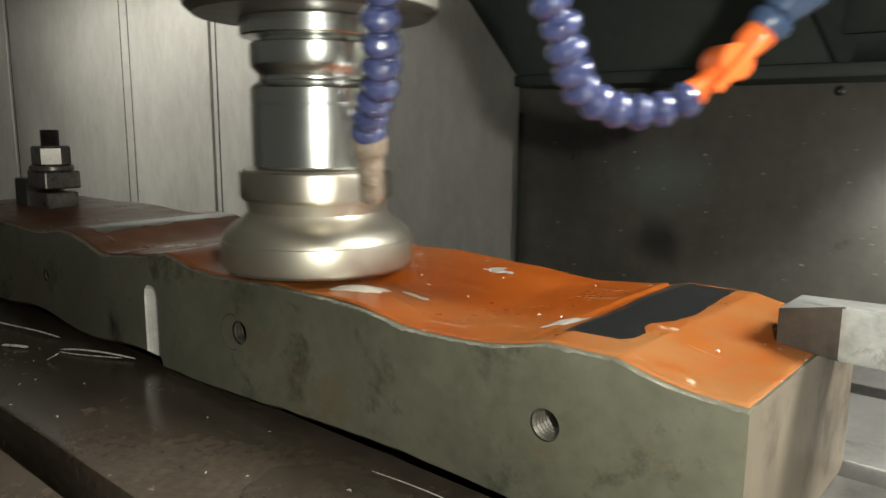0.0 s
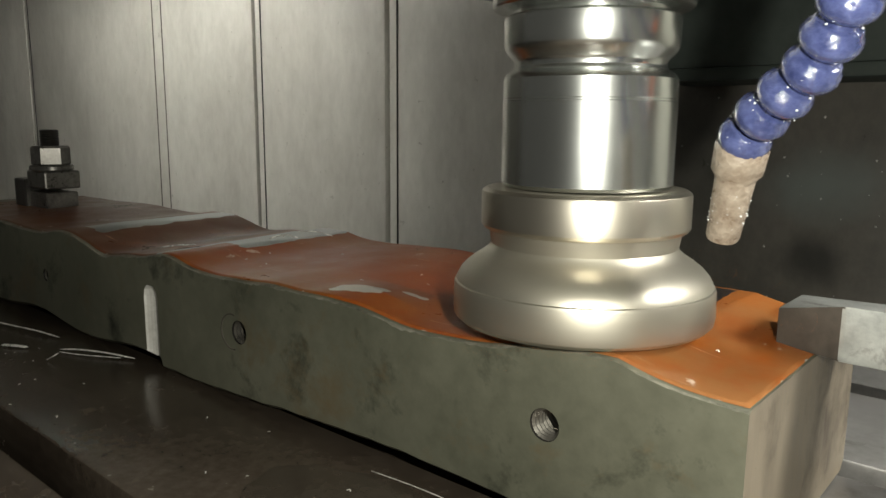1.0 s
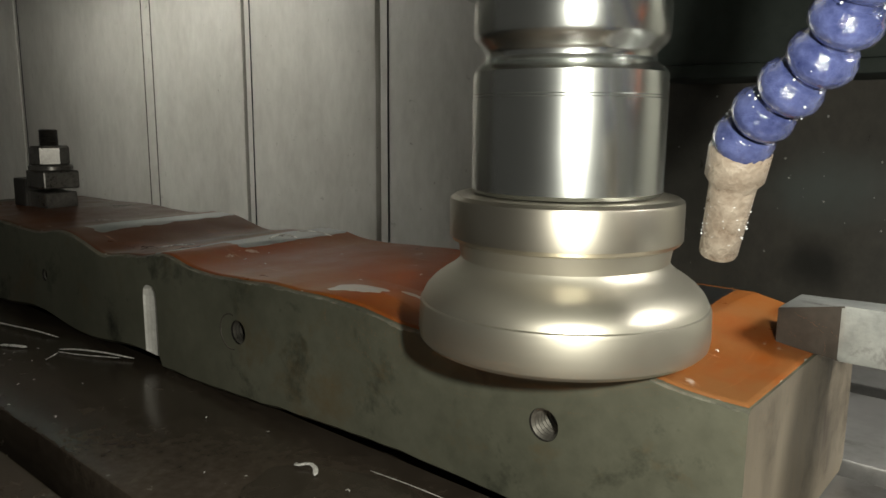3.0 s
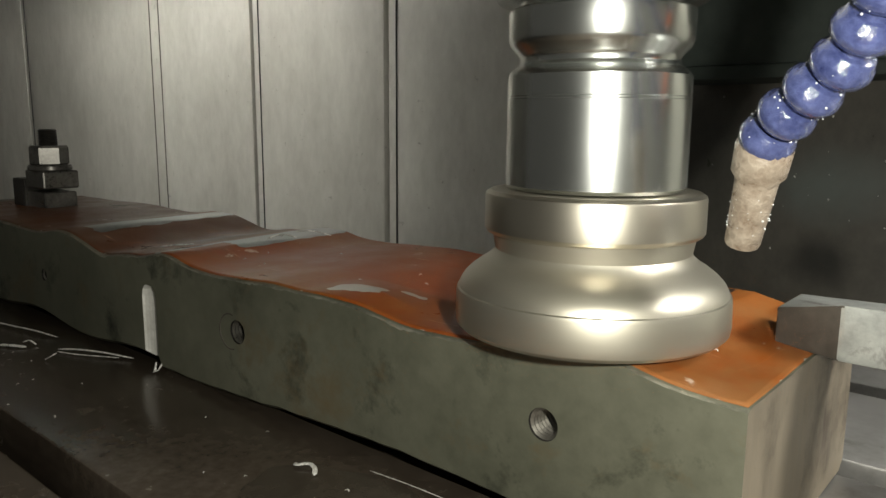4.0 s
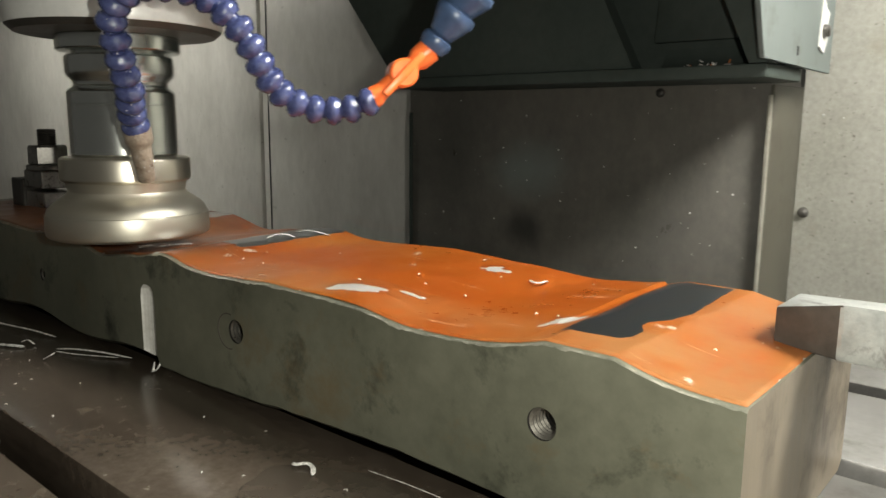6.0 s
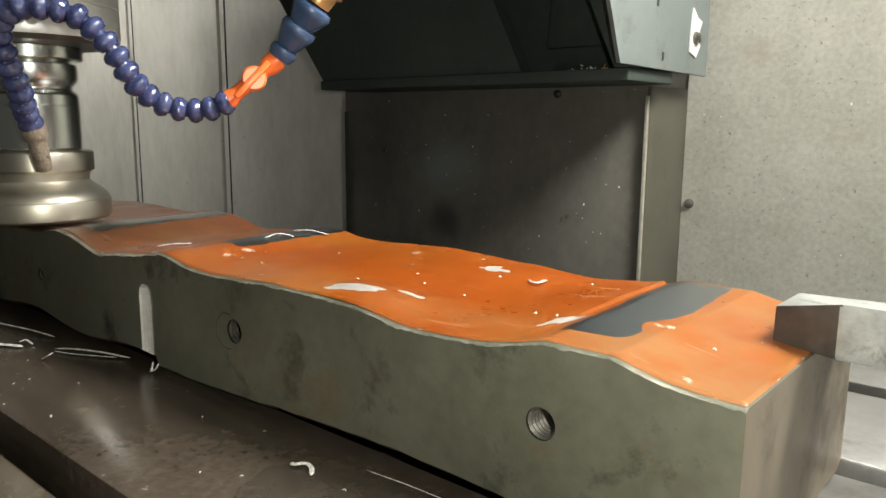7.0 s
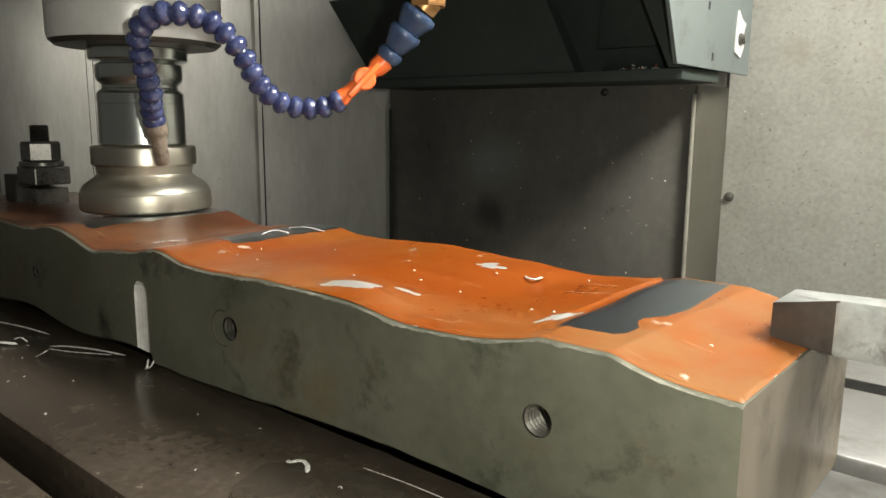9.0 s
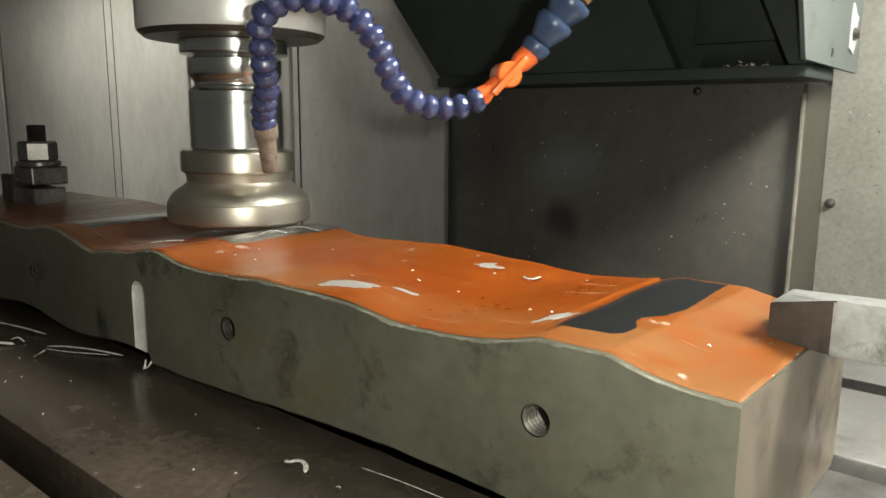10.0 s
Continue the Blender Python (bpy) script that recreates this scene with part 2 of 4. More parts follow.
def spotted(m, spots):
    """Pale and dark spots with soft edges on a painted cover: (colour, centre, half sizes, amount)."""
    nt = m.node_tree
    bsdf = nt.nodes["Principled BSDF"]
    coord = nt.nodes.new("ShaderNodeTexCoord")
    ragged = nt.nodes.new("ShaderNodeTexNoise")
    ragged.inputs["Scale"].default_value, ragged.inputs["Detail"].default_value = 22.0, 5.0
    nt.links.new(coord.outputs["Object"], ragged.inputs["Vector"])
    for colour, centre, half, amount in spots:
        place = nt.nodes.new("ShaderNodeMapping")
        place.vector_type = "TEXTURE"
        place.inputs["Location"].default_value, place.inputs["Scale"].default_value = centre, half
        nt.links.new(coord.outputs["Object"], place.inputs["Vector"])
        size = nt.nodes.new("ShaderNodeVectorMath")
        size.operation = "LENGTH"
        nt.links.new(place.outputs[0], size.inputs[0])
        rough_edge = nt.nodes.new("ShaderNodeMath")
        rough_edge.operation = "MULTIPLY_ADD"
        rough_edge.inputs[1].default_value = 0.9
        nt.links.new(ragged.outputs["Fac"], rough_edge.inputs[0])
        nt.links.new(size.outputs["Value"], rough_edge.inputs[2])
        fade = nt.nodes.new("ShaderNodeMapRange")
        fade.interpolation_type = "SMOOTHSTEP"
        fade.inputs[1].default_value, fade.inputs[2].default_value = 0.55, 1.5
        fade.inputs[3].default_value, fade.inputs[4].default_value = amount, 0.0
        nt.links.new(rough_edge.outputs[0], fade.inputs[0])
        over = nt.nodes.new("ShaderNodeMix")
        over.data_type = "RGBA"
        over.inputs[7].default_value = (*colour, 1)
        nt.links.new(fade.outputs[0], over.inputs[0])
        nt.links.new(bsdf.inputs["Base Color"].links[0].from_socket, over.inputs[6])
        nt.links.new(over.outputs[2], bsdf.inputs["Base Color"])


spotted(M_COLUMN, (((0.19, 0.215, 0.20), (-0.048, 0.53, 0.092), (0.075, 0.2, 0.048), 0.85),
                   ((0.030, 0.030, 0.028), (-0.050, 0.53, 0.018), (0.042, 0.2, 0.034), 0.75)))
M_COAT = coated()


# ---- helpers of this scene ----
def part(name, bm, material, parent, label="", smooth=False):
    """Links a bmesh as one mesh object, under a thing or a part (or at top level)."""
    bmesh.ops.recalc_face_normals(bm, faces=bm.faces)
    mesh = bpy.data.meshes.new(name)
    bm.to_mesh(mesh)
    bm.free()
    for m in (material if isinstance(material, (list, tuple)) else [material]):
        mesh.materials.append(m)
    if smooth:
        mesh.shade_smooth() if smooth is True else mesh.set_sharp_from_angle(angle=radians(smooth))
        for p in mesh.polygons:
            p.use_smooth = True
    ob = new(name, mesh)
    ob.parent = parent
    return tagged(ob, label) if label else ob


def thing(name, at, label, category, group="", kind=""):
    ob = new(name)
    ob.empty_display_size = 0.02
    ob.location = at
    return tagged(ob, label, category, group, kind)


def box(bm, lo, hi, bevel=0.0, segments=1):
    lo, hi = Vector(lo), Vector(hi)
    made = bmesh.ops.create_cube(bm, size=1)["verts"]
    for v in made:
        v.co = Vector([lo[i] + (v.co[i] + 0.5) * (hi[i] - lo[i]) for i in range(3)])
    if bevel:
        edges = list({e for v in made for e in v.link_edges})
        bmesh.ops.bevel(bm, geom=edges, offset=bevel, segments=segments, profile=0.5, affect="EDGES")
    return bm


def lathe(bm, profile, steps=64, m=Matrix()):
    """Turns (radius, height) pairs round the z axis; a radius of 0 closes the end."""
    rings = []
    for r, z in profile:
        if r <= 1e-9:
            rings.append([bm.verts.new(m @ Vector((0, 0, z)))])
        else:
            rings.append([bm.verts.new(m @ Vector((r * math.cos(2 * math.pi * i / steps), r * math.sin(2 * math.pi * i / steps), z))) for i in range(steps)])
    for a, b in zip(rings, rings[1:]):
        for i in range(steps):
            j = (i + 1) % steps
            q = [a[i % len(a)], a[j % len(a)], b[j % len(b)], b[i % len(b)]]
            q = [v for k, v in enumerate(q) if v not in q[:k]]
            if len(q) > 2:
                bm.faces.new(q)
    return bm


def prism(bm, outline, depth, m=Matrix()):
    """A flat outline in x, y pulled along z by depth, placed by m."""
    low = [bm.verts.new(m @ Vector((x, y, 0))) for x, y in outline]
    top = [bm.verts.new(m @ Vector((x, y, depth))) for x, y in outline]
    bm.faces.new(low[::-1])
    bm.faces.new(top)
    for i in range(len(low)):
        j = (i + 1) % len(low)
        bm.faces.new((low[i], low[j], top[j], top[i]))
    return bm


def tube(bm, points, radius, sides=6, flat=1.0):
    rings = []
    for i, p in enumerate(points):
        p = Vector(p)
        d = Vector(points[min(i + 1, len(points) - 1)]) - Vector(points[max(i - 1, 0)])
        q = d.to_track_quat("Z", "Y").to_matrix()
        r = radius * (0.35 if i in (0, len(points) - 1) else 1)
        rings.append([bm.verts.new(p + q @ Vector((r * math.cos(2 * math.pi * k / sides), flat * r * math.sin(2 * math.pi * k / sides), 0))) for k in range(sides)])
    for a, b in zip(rings, rings[1:]):
        for k in range(sides):
            bm.faces.new((a[k], a[(k + 1) % sides], b[(k + 1) % sides], b[k]))
    bm.faces.new(rings[0][::-1])
    bm.faces.new(rings[-1])
    return bm


def along(points, n):
    """n points spread evenly over a smooth curve through the given ones."""
    pts = [Vector(p) for p in points]
    pts = [2 * pts[0] - pts[1], *pts, 2 * pts[-1] - pts[-2]]
    fine = []
    for i in range(1, len(pts) - 2):
        a, b, c, d = pts[i - 1:i + 3]
        for k in range(20):
            t = k / 20
            fine.append(0.5 * (2 * b + (c - a) * t + (2 * a - 5 * b + 4 * c - d) * t * t + (3 * b - a - 3 * c + d) * t ** 3))
    fine.append(pts[-2])
    lengths = [0.0]
    for a, b in zip(fine, fine[1:]):
        lengths.append(lengths[-1] + (b - a).length)
    out = []
    for k in range(n):
        s = lengths[-1] * k / (n - 1)
        i = max(j for j in range(len(fine)) if lengths[j] <= s + 1e-12)
        if i == len(fine) - 1:
            out.append(fine[-1])
        else:
            out.append(fine[i].lerp(fine[i + 1], (s - lengths[i]) / max(1e-9, lengths[i + 1] - lengths[i])))
    return out


MOVING = []           # things that travel with the machine


# ---- the machine table ----
def machine_table():
    t = thing("machine_table", (0, 0, 0), "dark oily cast-iron machine table with T-slots", "machine table", kind="structure")
    slots = (-0.117, -0.003, 0.111, 0.225, 0.340, 0.455)
    edges = [-0.26] + [v for s in slots for v in (s, s + 0.018)] + [0.56]
    for a, b in zip(edges[::2], edges[1::2]):
        # under the plate the second strip is darker iron, painting in the gap's shade
        spans = ((-1.3, -0.072, M_TABLE), (-0.072, 0.45, M_TABLE_LIT)) if 0.23 < a < 0.3 else ((-1.3, 0.45, M_TABLE_LIT if a > 0.23 else M_TABLE),)
        for x0, x1, material in spans:
            bm = bmesh.new()
            box(bm, (x0, a, -0.030), (x1, b, 0), 0.0016, 2)
            part("table_strip", bm, material, t, smooth=30)
    for s in slots:
        bm = bmesh.new()
        box(bm, (-1.3, s - 0.008, -0.052), (0.45, s + 0.026, -0.046))
        part("slot_floor", bm, M_SLOT, t)
    bm = bmesh.new()
    box(bm, (-1.3, -0.26, -0.12), (0.45, 0.56, -0.052), 0.002)
    part("table_base", bm, M_TABLE, t)
    for s in slots:
        for y0, y1 in ((s - 0.010, s - 0.008), (s + 0.026, s + 0.028)):
            bm = bmesh.new()
            box(bm, (-1.3, y0, -0.046), (0.45, y1, -0.030))
            part("slot_cheek", bm, M_SLOT, t)
    return t


machine_table()


# ---- the plate that is being faced ----
X0, X1, YF, YB = -0.90, -0.0665, 0.215, 0.347


def swell(x, centre, height, spread):
    return height * math.exp(-((x - centre) / spread) ** 2)


def top_at(x, y):
    """The plate's wavy upper side."""
    z = 0.0668
    z += swell(x, -0.124, 0.0080, 0.026) + swell(x, -0.285, 0.0030, 0.050) + swell(x, -0.398, 0.0055, 0.024)
    z += swell(x, -0.535, 0.0055, 0.030) + swell(x, -0.475, -0.0038, 0.022) + swell(x, -0.196, -0.0016, 0.020)
    z += swell(x, -0.66, 0.0020, 0.05) + swell(x, -0.243, 0.0042, 0.022) * max(0, 1 - abs(y - 0.233) / 0.024)
    back = (y - YF) / (YB - YF)
    z += 0.0018 * max(0.0, min(1.0, back * 1.4)) * (1 if x < -0.15 else 0.3)
    z += 0.0005 * noise.noise(Vector((x * 45, y * 45, 0)))
    return min(z, CUT_Z)


def bottom_at(x):
    return max(0.0, 0.0045 + 0.0035 * math.sin((x + 0.30) * 17) - 0.001 + 0.0008 * noise.noise(Vector((x * 60, 0, 3)))) if x > -0.407 else max(0.0, 0.003 + 0.003 * math.sin(x * 40))


def patch(x, y, cx, cy, hx, hy, seed, rag):
    """Distance inside a rounded, ragged patch (positive within)."""
    n = rag * (noise.noise(Vector((x * 70, y * 70, seed))) + 0.6 * noise.noise(Vector((x * 210, y * 160, seed + 7))))
    dx, dy = abs(x - cx) - hx + 0.004, abs(y - cy) - hy + 0.004
    return 0.004 - (math.hypot(max(dx, 0), max(dy, 0)) + min(max(dx, dy), 0)) + n


# the far rim of the faced strip near the plate's end: y, x
STRIP_RIM = ((0.2300, -0.1210), (0.2345, -0.1195), (0.2400, -0.1160), (0.2486, -0.1158), (0.2560, -0.1198), (0.2620, -0.1204),
             (0.2720, -0.1150), (0.2885, -0.1128), (0.3060, -0.1140), (0.3250, -0.1156), (0.3600, -0.1168))


def rim_at(y):
    for (y0, x0), (y1, x1) in zip(STRIP_RIM, STRIP_RIM[1:]):
        if y <= y1:
            return x0 + (x1 - x0) * (y - y0) / (y1 - y0)
    return STRIP_RIM[-1][1]


def faced_at(x, y):
    wobble = 0.0007 * noise.noise(Vector((x * 150, y * 150, 1))) + 0.0004 * noise.noise(Vector((x * 420, y * 420, 4)))
    left = -0.1418 - 0.0575 * (y - 0.2367)
    d = min(x - left + 0.3 * wobble, rim_at(y) - x + wobble, y - 0.2328 - 0.10 * (x - left) + wobble, 0.3435 - y + wobble)
    return max(d,
               patch(x, y, -0.398, 0.303, 0.0150, 0.043, 6.0, 0.0025),
               patch(x, y, -0.408, 0.2380, 0.0045, 0.022, 9.0, 0.0018), patch(x, y, -0.530, 0.290, 0.0130, 0.056, 8.0, 0.003))


def scuffed_at(x, y):
    """Where the coating is scraped thin but not faced."""
    streaks = 0.0022 * abs(noise.noise(Vector((x * 55, y * 420, 2)))) + 0.0014 * abs(noise.noise(Vector((x * 160, y * 160, 6))))
    slant = y - 0.2315 - 0.30 * (x + 0.2500)
    body = patch(x, slant, -0.2500, 0.0, 0.0145, 0.0062, 4.0, 0.0016) - streaks
    tail = patch(x, y, -0.2285, 0.2462, 0.0080, 0.0024, 2.0, 0.0014) - 0.5 * streaks
    beside = patch(x, y - 0.9 * (x + 0.151), -0.1515, 0.2520, 0.0058, 0.0078, 3.0, 0.0022) - streaks
    behind = patch(x, y, -0.2330, 0.3180, 0.016, 0.011, 7.0, 0.0060) - 0.0075 - streaks
    return max(body, tail, beside, behind)


def ground_plate():
    t = thing("workpiece_plate", (0, 0, 0), "thick wavy steel plate with an orange coated top, partly faced bare", "steel plate")
    # the body: front face in columns, with a softly broken upper edge
    nx = 420
    xs = [X0 + (X1 - X0) * i / nx for i in range(nx + 1)]
    bm = bmesh.new()
    rows = []
    for x in xs:
        zt, zb = top_at(x, YF), bottom_at(x)
        nick = 0.0002 + 0.0014 * abs(noise.noise(Vector((x * 190, 1, 1)))) + 0.0016 * max(0, noise.noise(Vector((x * 60, 5, 1))))
        zb_back = max(0.0, zb * 0.6)
        sink = 0.008 if x < X1 - 0.004 else 0.0008
        section = [(YF + 0.004, zb), (YF, zb + 0.003), (YF, zb + (zt - zb) * 0.35), (YF, zb + (zt - zb) * 0.7), (YF, zt - 0.0012 - nick),
                   (YF + 0.0008 + nick * 0.5, zt - 0.0010), (YF + 0.004, zt - 0.0006), (YF + 0.007, zt - sink), (YB - 0.008, top_at(x, YB) - sink), (YB - 0.004, top_at(x, YB) - 0.0008), (YB, top_at(x, YB) - 0.004), (YB, zb_back + 0.004), (YB - 0.005, zb_back)]
        rows.append([bm.verts.new((x, y, z)) for y, z in section])
    for a, b in zip(rows, rows[1:]):
        for k in range(len(a)):
            face = bm.faces.new((a[k], b[k], b[(k + 1) % len(a)], a[(k + 1) % len(a)]))
            if k == 4:
                face.material_index = 3
    bm.faces.new(rows[0])
    bm.faces.new(rows[-1][::-1]).material_index = 4
    body = part("plate_body", bm, [M_STEEL, M_BARE, M_SLOT, M_EDGE, M_END], t, "grey-green worn steel flank", smooth=35)
    # drilled holes and the milled notch are cut out of it
    cutters = []

    def cutter(bmc, material):
        mesh = bpy.data.meshes.new("cutter")
        bmesh.ops.recalc_face_normals(bmc, faces=bmc.faces)
        bmc.to_mesh(mesh)
        bmc.free()
        for m in (M_STEEL, M_BARE, M_SLOT, M_EDGE, M_END):
            mesh.materials.append(m)
        for p in mesh.polygons:
            p.material_index = material
        ob = new("cutter", mesh)
        mod = body.modifiers.new("cut", "BOOLEAN")
        mod.operation, mod.solver, mod.object = "DIFFERENCE", "EXACT", ob
        cutters.append(ob)
    # holes are lined near-black: their inner shade is put into the colour
    for hx, hz, r in HOLES:
        cutter(lathe(bmesh.new(), [(0, -0.01), (r, -0.01), (r, 0.03), (0, 0.036)], 28, pose(hx, YF, hz, -90, 0, 0)), 2)
    notch = bmesh.new()
    lathe(notch, [(0, -0.05), (0.0092, -0.05), (0.0092, 0.043), (0.0084, 0.0475), (0.006, 0.0505), (0, 0.052)], 28, pose(-0.4165, YF - 0.0045, 0, 0, 0, 0))
    cutter(notch, 1)
    bpy.context.view_layer.update()
    solid = bpy.data.meshes.new_from_object(body.evaluated_get(bpy.context.evaluated_depsgraph_get()))
    body.modifiers.clear()
    body.data = solid
    for ob in cutters:
        bpy.data.objects.remove(ob)
    # threads
    for hx, hz, r in HOLES:
        bm = bmesh.new()
        prof = []
        for k in range(8):
            prof += [(r * 0.99, 0.0008 + k * 0.0021), (r * 0.80, 0.0015 + k * 0.0021), (r * 0.80, 0.0018 + k * 0.0021)]
        lathe(bm, prof, 28, pose(hx, YF + 0.0003, hz, -90, 0, 0))
        # one flank of each thread ring is near-black, as painted shade
        for i, face in enumerate(bm.faces):
            face.material_index = 1 if (i // 28) % 3 == 2 else 0
        part("thread", bm, [M_THREAD, M_SLOT], t, "bright cut screw thread in a hole")
    # the bruised ring beside the first hole
    bm = bmesh.new()
    lathe(bm, [(0.0091, -0.0002), (0.0093, 0.00015), (0.0099, 0.00015), (0.0101, -0.0002)], 40, pose(-0.3318, YF, 0.0386, 90, 0, 0))
    bmesh.ops.delete(bm, geom=[v for v in bm.verts if v.co.x > -0.3275], context="VERTS")
    part("bruise", bm, M_ROUGHNOSE, t, "dark bruised ring beside a hole", smooth=40)
    # the coated upper side
    mx, my = 640, 116
    bm = bmesh.new()
    faced_layer = bm.verts.layers.float.new("faced")
    rub_layer = bm.verts.layers.float.new("rubbed")
    film_and_sheen_layer = bm.verts.layers.float.new("film_and_sheen")
    grime_and_shade_layer = bm.verts.layers.float.new("grime_and_shade")      # browned left stretch: grime, with the head's shade painted in
    grid = []
    x_start = -0.80
    for i in range(mx + 1):
        x = x_start + (X1 - 0.0008 - x_start) * i / mx
        line = []
        for j in range(my + 1):
            y = YF + 0.0022 + (YB - 0.003 - YF) * j / my
            edge = min(j, my - j, mx - i)
            v = bm.verts.new((x, y, top_at(x, y) - (0.0007 if edge == 0 else 0)))
            d = min(y - YF, (X1 - x) * 2.2)
            v[faced_layer] = faced_at(x, y)
            cloud = noise.noise(Vector((x * 30, y * 34, 9))) + 0.6 * noise.noise(Vector((x * 95, y * 80, 3))) + 0.35 * noise.noise(Vector((x * 260, y * 220, 5)))
            # near_end paints the bright wall's sheen on the right end into the film
            near_end = max(0.0, min(1.0, (x + 0.150) / 0.05)) * 0.95
            front = max(0.0, 1 - (y - YF) / 0.048) * 0.95
            v[film_and_sheen_layer] = max(0.0, min(0.80, 0.72 * (near_end + front) * (0.62 + 0.75 * cloud)))
            v[grime_and_shade_layer] = max(0.0, min(0.70, (-0.385 - x) / 0.11 + 0.7 * cloud)) * max(0.0, min(1.0, (-0.36 - x) / 0.06))
            v[rub_layer] = 0.0008 + 0.0026 * noise.noise(Vector((x * 60, y * 60, 5))) + 0.0025 * noise.noise(Vector((x * 220, y * 220, 2))) - d
            v[rub_layer] = max(v[rub_layer], scuffed_at(x, y))
            line.append(v)
        grid.append(line)
    for a, b in zip(grid, grid[1:]):
        for k in range(my):
            bm.faces.new((a[k], b[k], b[k + 1], a[k + 1]))
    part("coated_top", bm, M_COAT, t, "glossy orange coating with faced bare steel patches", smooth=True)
    return t


HOLES = ((-0.3252, 0.0395, 0.0064), (-0.1367, 0.0420, 0.0062), (-0.570, 0.0355, 0.0045))
ground_plate()


# ---- clamps ----
def left_clamp():
    t = thing("stud_clamp", (-0.702, 0.2705, 0.0672), "dark oily steel stud clamp with hexagon nut and stepped blocks", "clamp")
    bm = bmesh.new()
    box(bm, (-0.040, 0.001, 0), (-0.001, 0.029, 0.0155), 0.001)
    part("riser_block", bm, M_OILY, t)
    bm = bmesh.new()
    box(bm, (-0.066, -0.002, 0.0), (-0.0405, 0.030, 0.026), 0.001)
    part("step_block", bm, M_DARKSTEEL, t)
    bm = bmesh.new()
    box(bm, (-0.0400, 0, 0.0185), (0.0, 0.0315, 0.0345), 0.0015, 2)
    part("strap", bm, M_OILY, t)
    axis = pose(-0.018, 0.0140, 0.0040)
    bm = bmesh.new()
    lathe(bm, [(0, 0.0305), (0.0175, 0.0305), (0.0185, 0.0315), (0.0185, 0.0345), (0.0175, 0.0355), (0, 0.0355)], 40, axis)
    part("washer", bm, M_OILY, t, smooth=30)
    bm = bmesh.new()
    lathe(bm, [(0, 0.0355), (0.0150, 0.0355), (0.0162, 0.0368), (0.0162, 0.0510), (0.0148, 0.0530), (0, 0.0530)], 6, axis @ pose(0, 0, 0, 0, 0, 8))
    part("hex_nut", bm, M_OILY, t)
    bm = bmesh.new()
    prof = [(0, 0.026)] + [(0.0082 - 0.0009 * (k % 2), 0.026 + k * 0.001) for k in range(41)] + [(0.0068, 0.0675), (0, 0.0675)]
    lathe(bm, prof, 24, axis)
    part("stud", bm, M_DARKSTEEL, t, "threaded dark stud", smooth=50)


def right_clamp():
    t = thing("strap_clamp", (-0.0665, 0.277, 0.0672), "bright steel strap clamp with a dark tapered nose", "clamp")
    bm = bmesh.new()
    m = Matrix()
    prism(bm, [(0.0090, 0.0015), (0.20, 0.0015), (0.20, 0.040), (-0.0154, 0.040), (-0.0154, 0.0107)], 0.0205, m)
    for v in bm.verts:
        if v.co.x < 0 and v.co.z > 0.01:
            v.co.z = 0.0140
    bmesh.ops.bevel(bm, geom=list(bm.edges), offset=0.0010, segments=2, profile=0.5, affect="EDGES")
    bm.normal_update()
    for face in bm.faces:
        if face.normal.x < -0.3 and face.normal.y < -0.3:
            face.material_index = 1
    part("clamp_bar", bm, [M_CLAMP, M_ROUGHNOSE], t, smooth=30)
    bm = bmesh.new()
    box(bm, (0.150, 0.0, -0.0672), (0.195, 0.040, -0.0002), 0.0015)
    part("riser_block", bm, M_CLAMP, t)


left_clamp()
right_clamp()


# ---- chips on the table and the plate ----
def chip(points, radius, label, flat=0.5, n=14):
    bm = bmesh.new()
    tube(bm, along(points, n), radius, 6, flat)
    ob = part("metal_chip", bm, M_CHIP, None, smooth=60)
    return tagged(ob, label, "metal chip", "chips")


chip([(-0.60, 0.186, 0.0015), (-0.575, 0.1895, 0.002), (-0.545, 0.196, 0.0022), (-0.520, 0.2015, 0.001)], 0.0009, "long bright steel chip lying on the oily table")
chip([(-0.492, 0.1905, 0.001), (-0.478, 0.197, 0.0022), (-0.458, 0.206, 0.002), (-0.438, 0.2135, 0.001)], 0.0010, "long bright steel chip lying on the oily table")
chip([(-0.487, 0.188, 0.001), (-0.470, 0.194, 0.0012), (-0.445, 0.2085, 0.001)], 0.0006, "thin bright steel chip lying on the oily table")
THROWN = []           # chips that the cutter throws off: thing, resting place, seconds of leaving and landing
THROWN.append((chip([(-0.2465, 0.1897, 0.0014), (-0.2435, 0.1880, 0.0020), (-0.2395, 0.1915, 0.0026), (-0.2345, 0.1905, 0.0024), (-0.2312, 0.1875, 0.0014)], 0.0011, "short curled steel chip on the oily table"), (-0.239, 0.190, 0.002), 2.60, 2.68))
THROWN.append((chip([(-0.4065, 0.2120, 0.006), (-0.4060, 0.2105, 0.001), (-0.4035, 0.2085, 0.0014), (-0.4005, 0.2100, 0.0030), (-0.4010, 0.2125, 0.006)], 0.0008, "hooked steel chip beside the plate"), (-0.410, 0.208, 0.002), 3.0, 3.15))
chip([(-0.476, 0.176, 0.001), (-0.471, 0.1785, 0.004), (-0.4715, 0.1815, 0.005)], 0.0007, "small curled steel chip on the oily table")
chip([(-0.530, 0.169, 0.001), (-0.520, 0.1735, 0.0015), (-0.512, 0.1785, 0.001)], 0.0016, "flat bright steel chip on the oily table")
THROWN.append((chip([(-0.5130, 0.1850, 0.001), (-0.5190, 0.1835, 0.003), (-0.5215, 0.1800, 0.002)], 0.0007, "small curled steel chip on the oily table"), (-0.519, 0.183, 0.002), 3.2, 3.4))
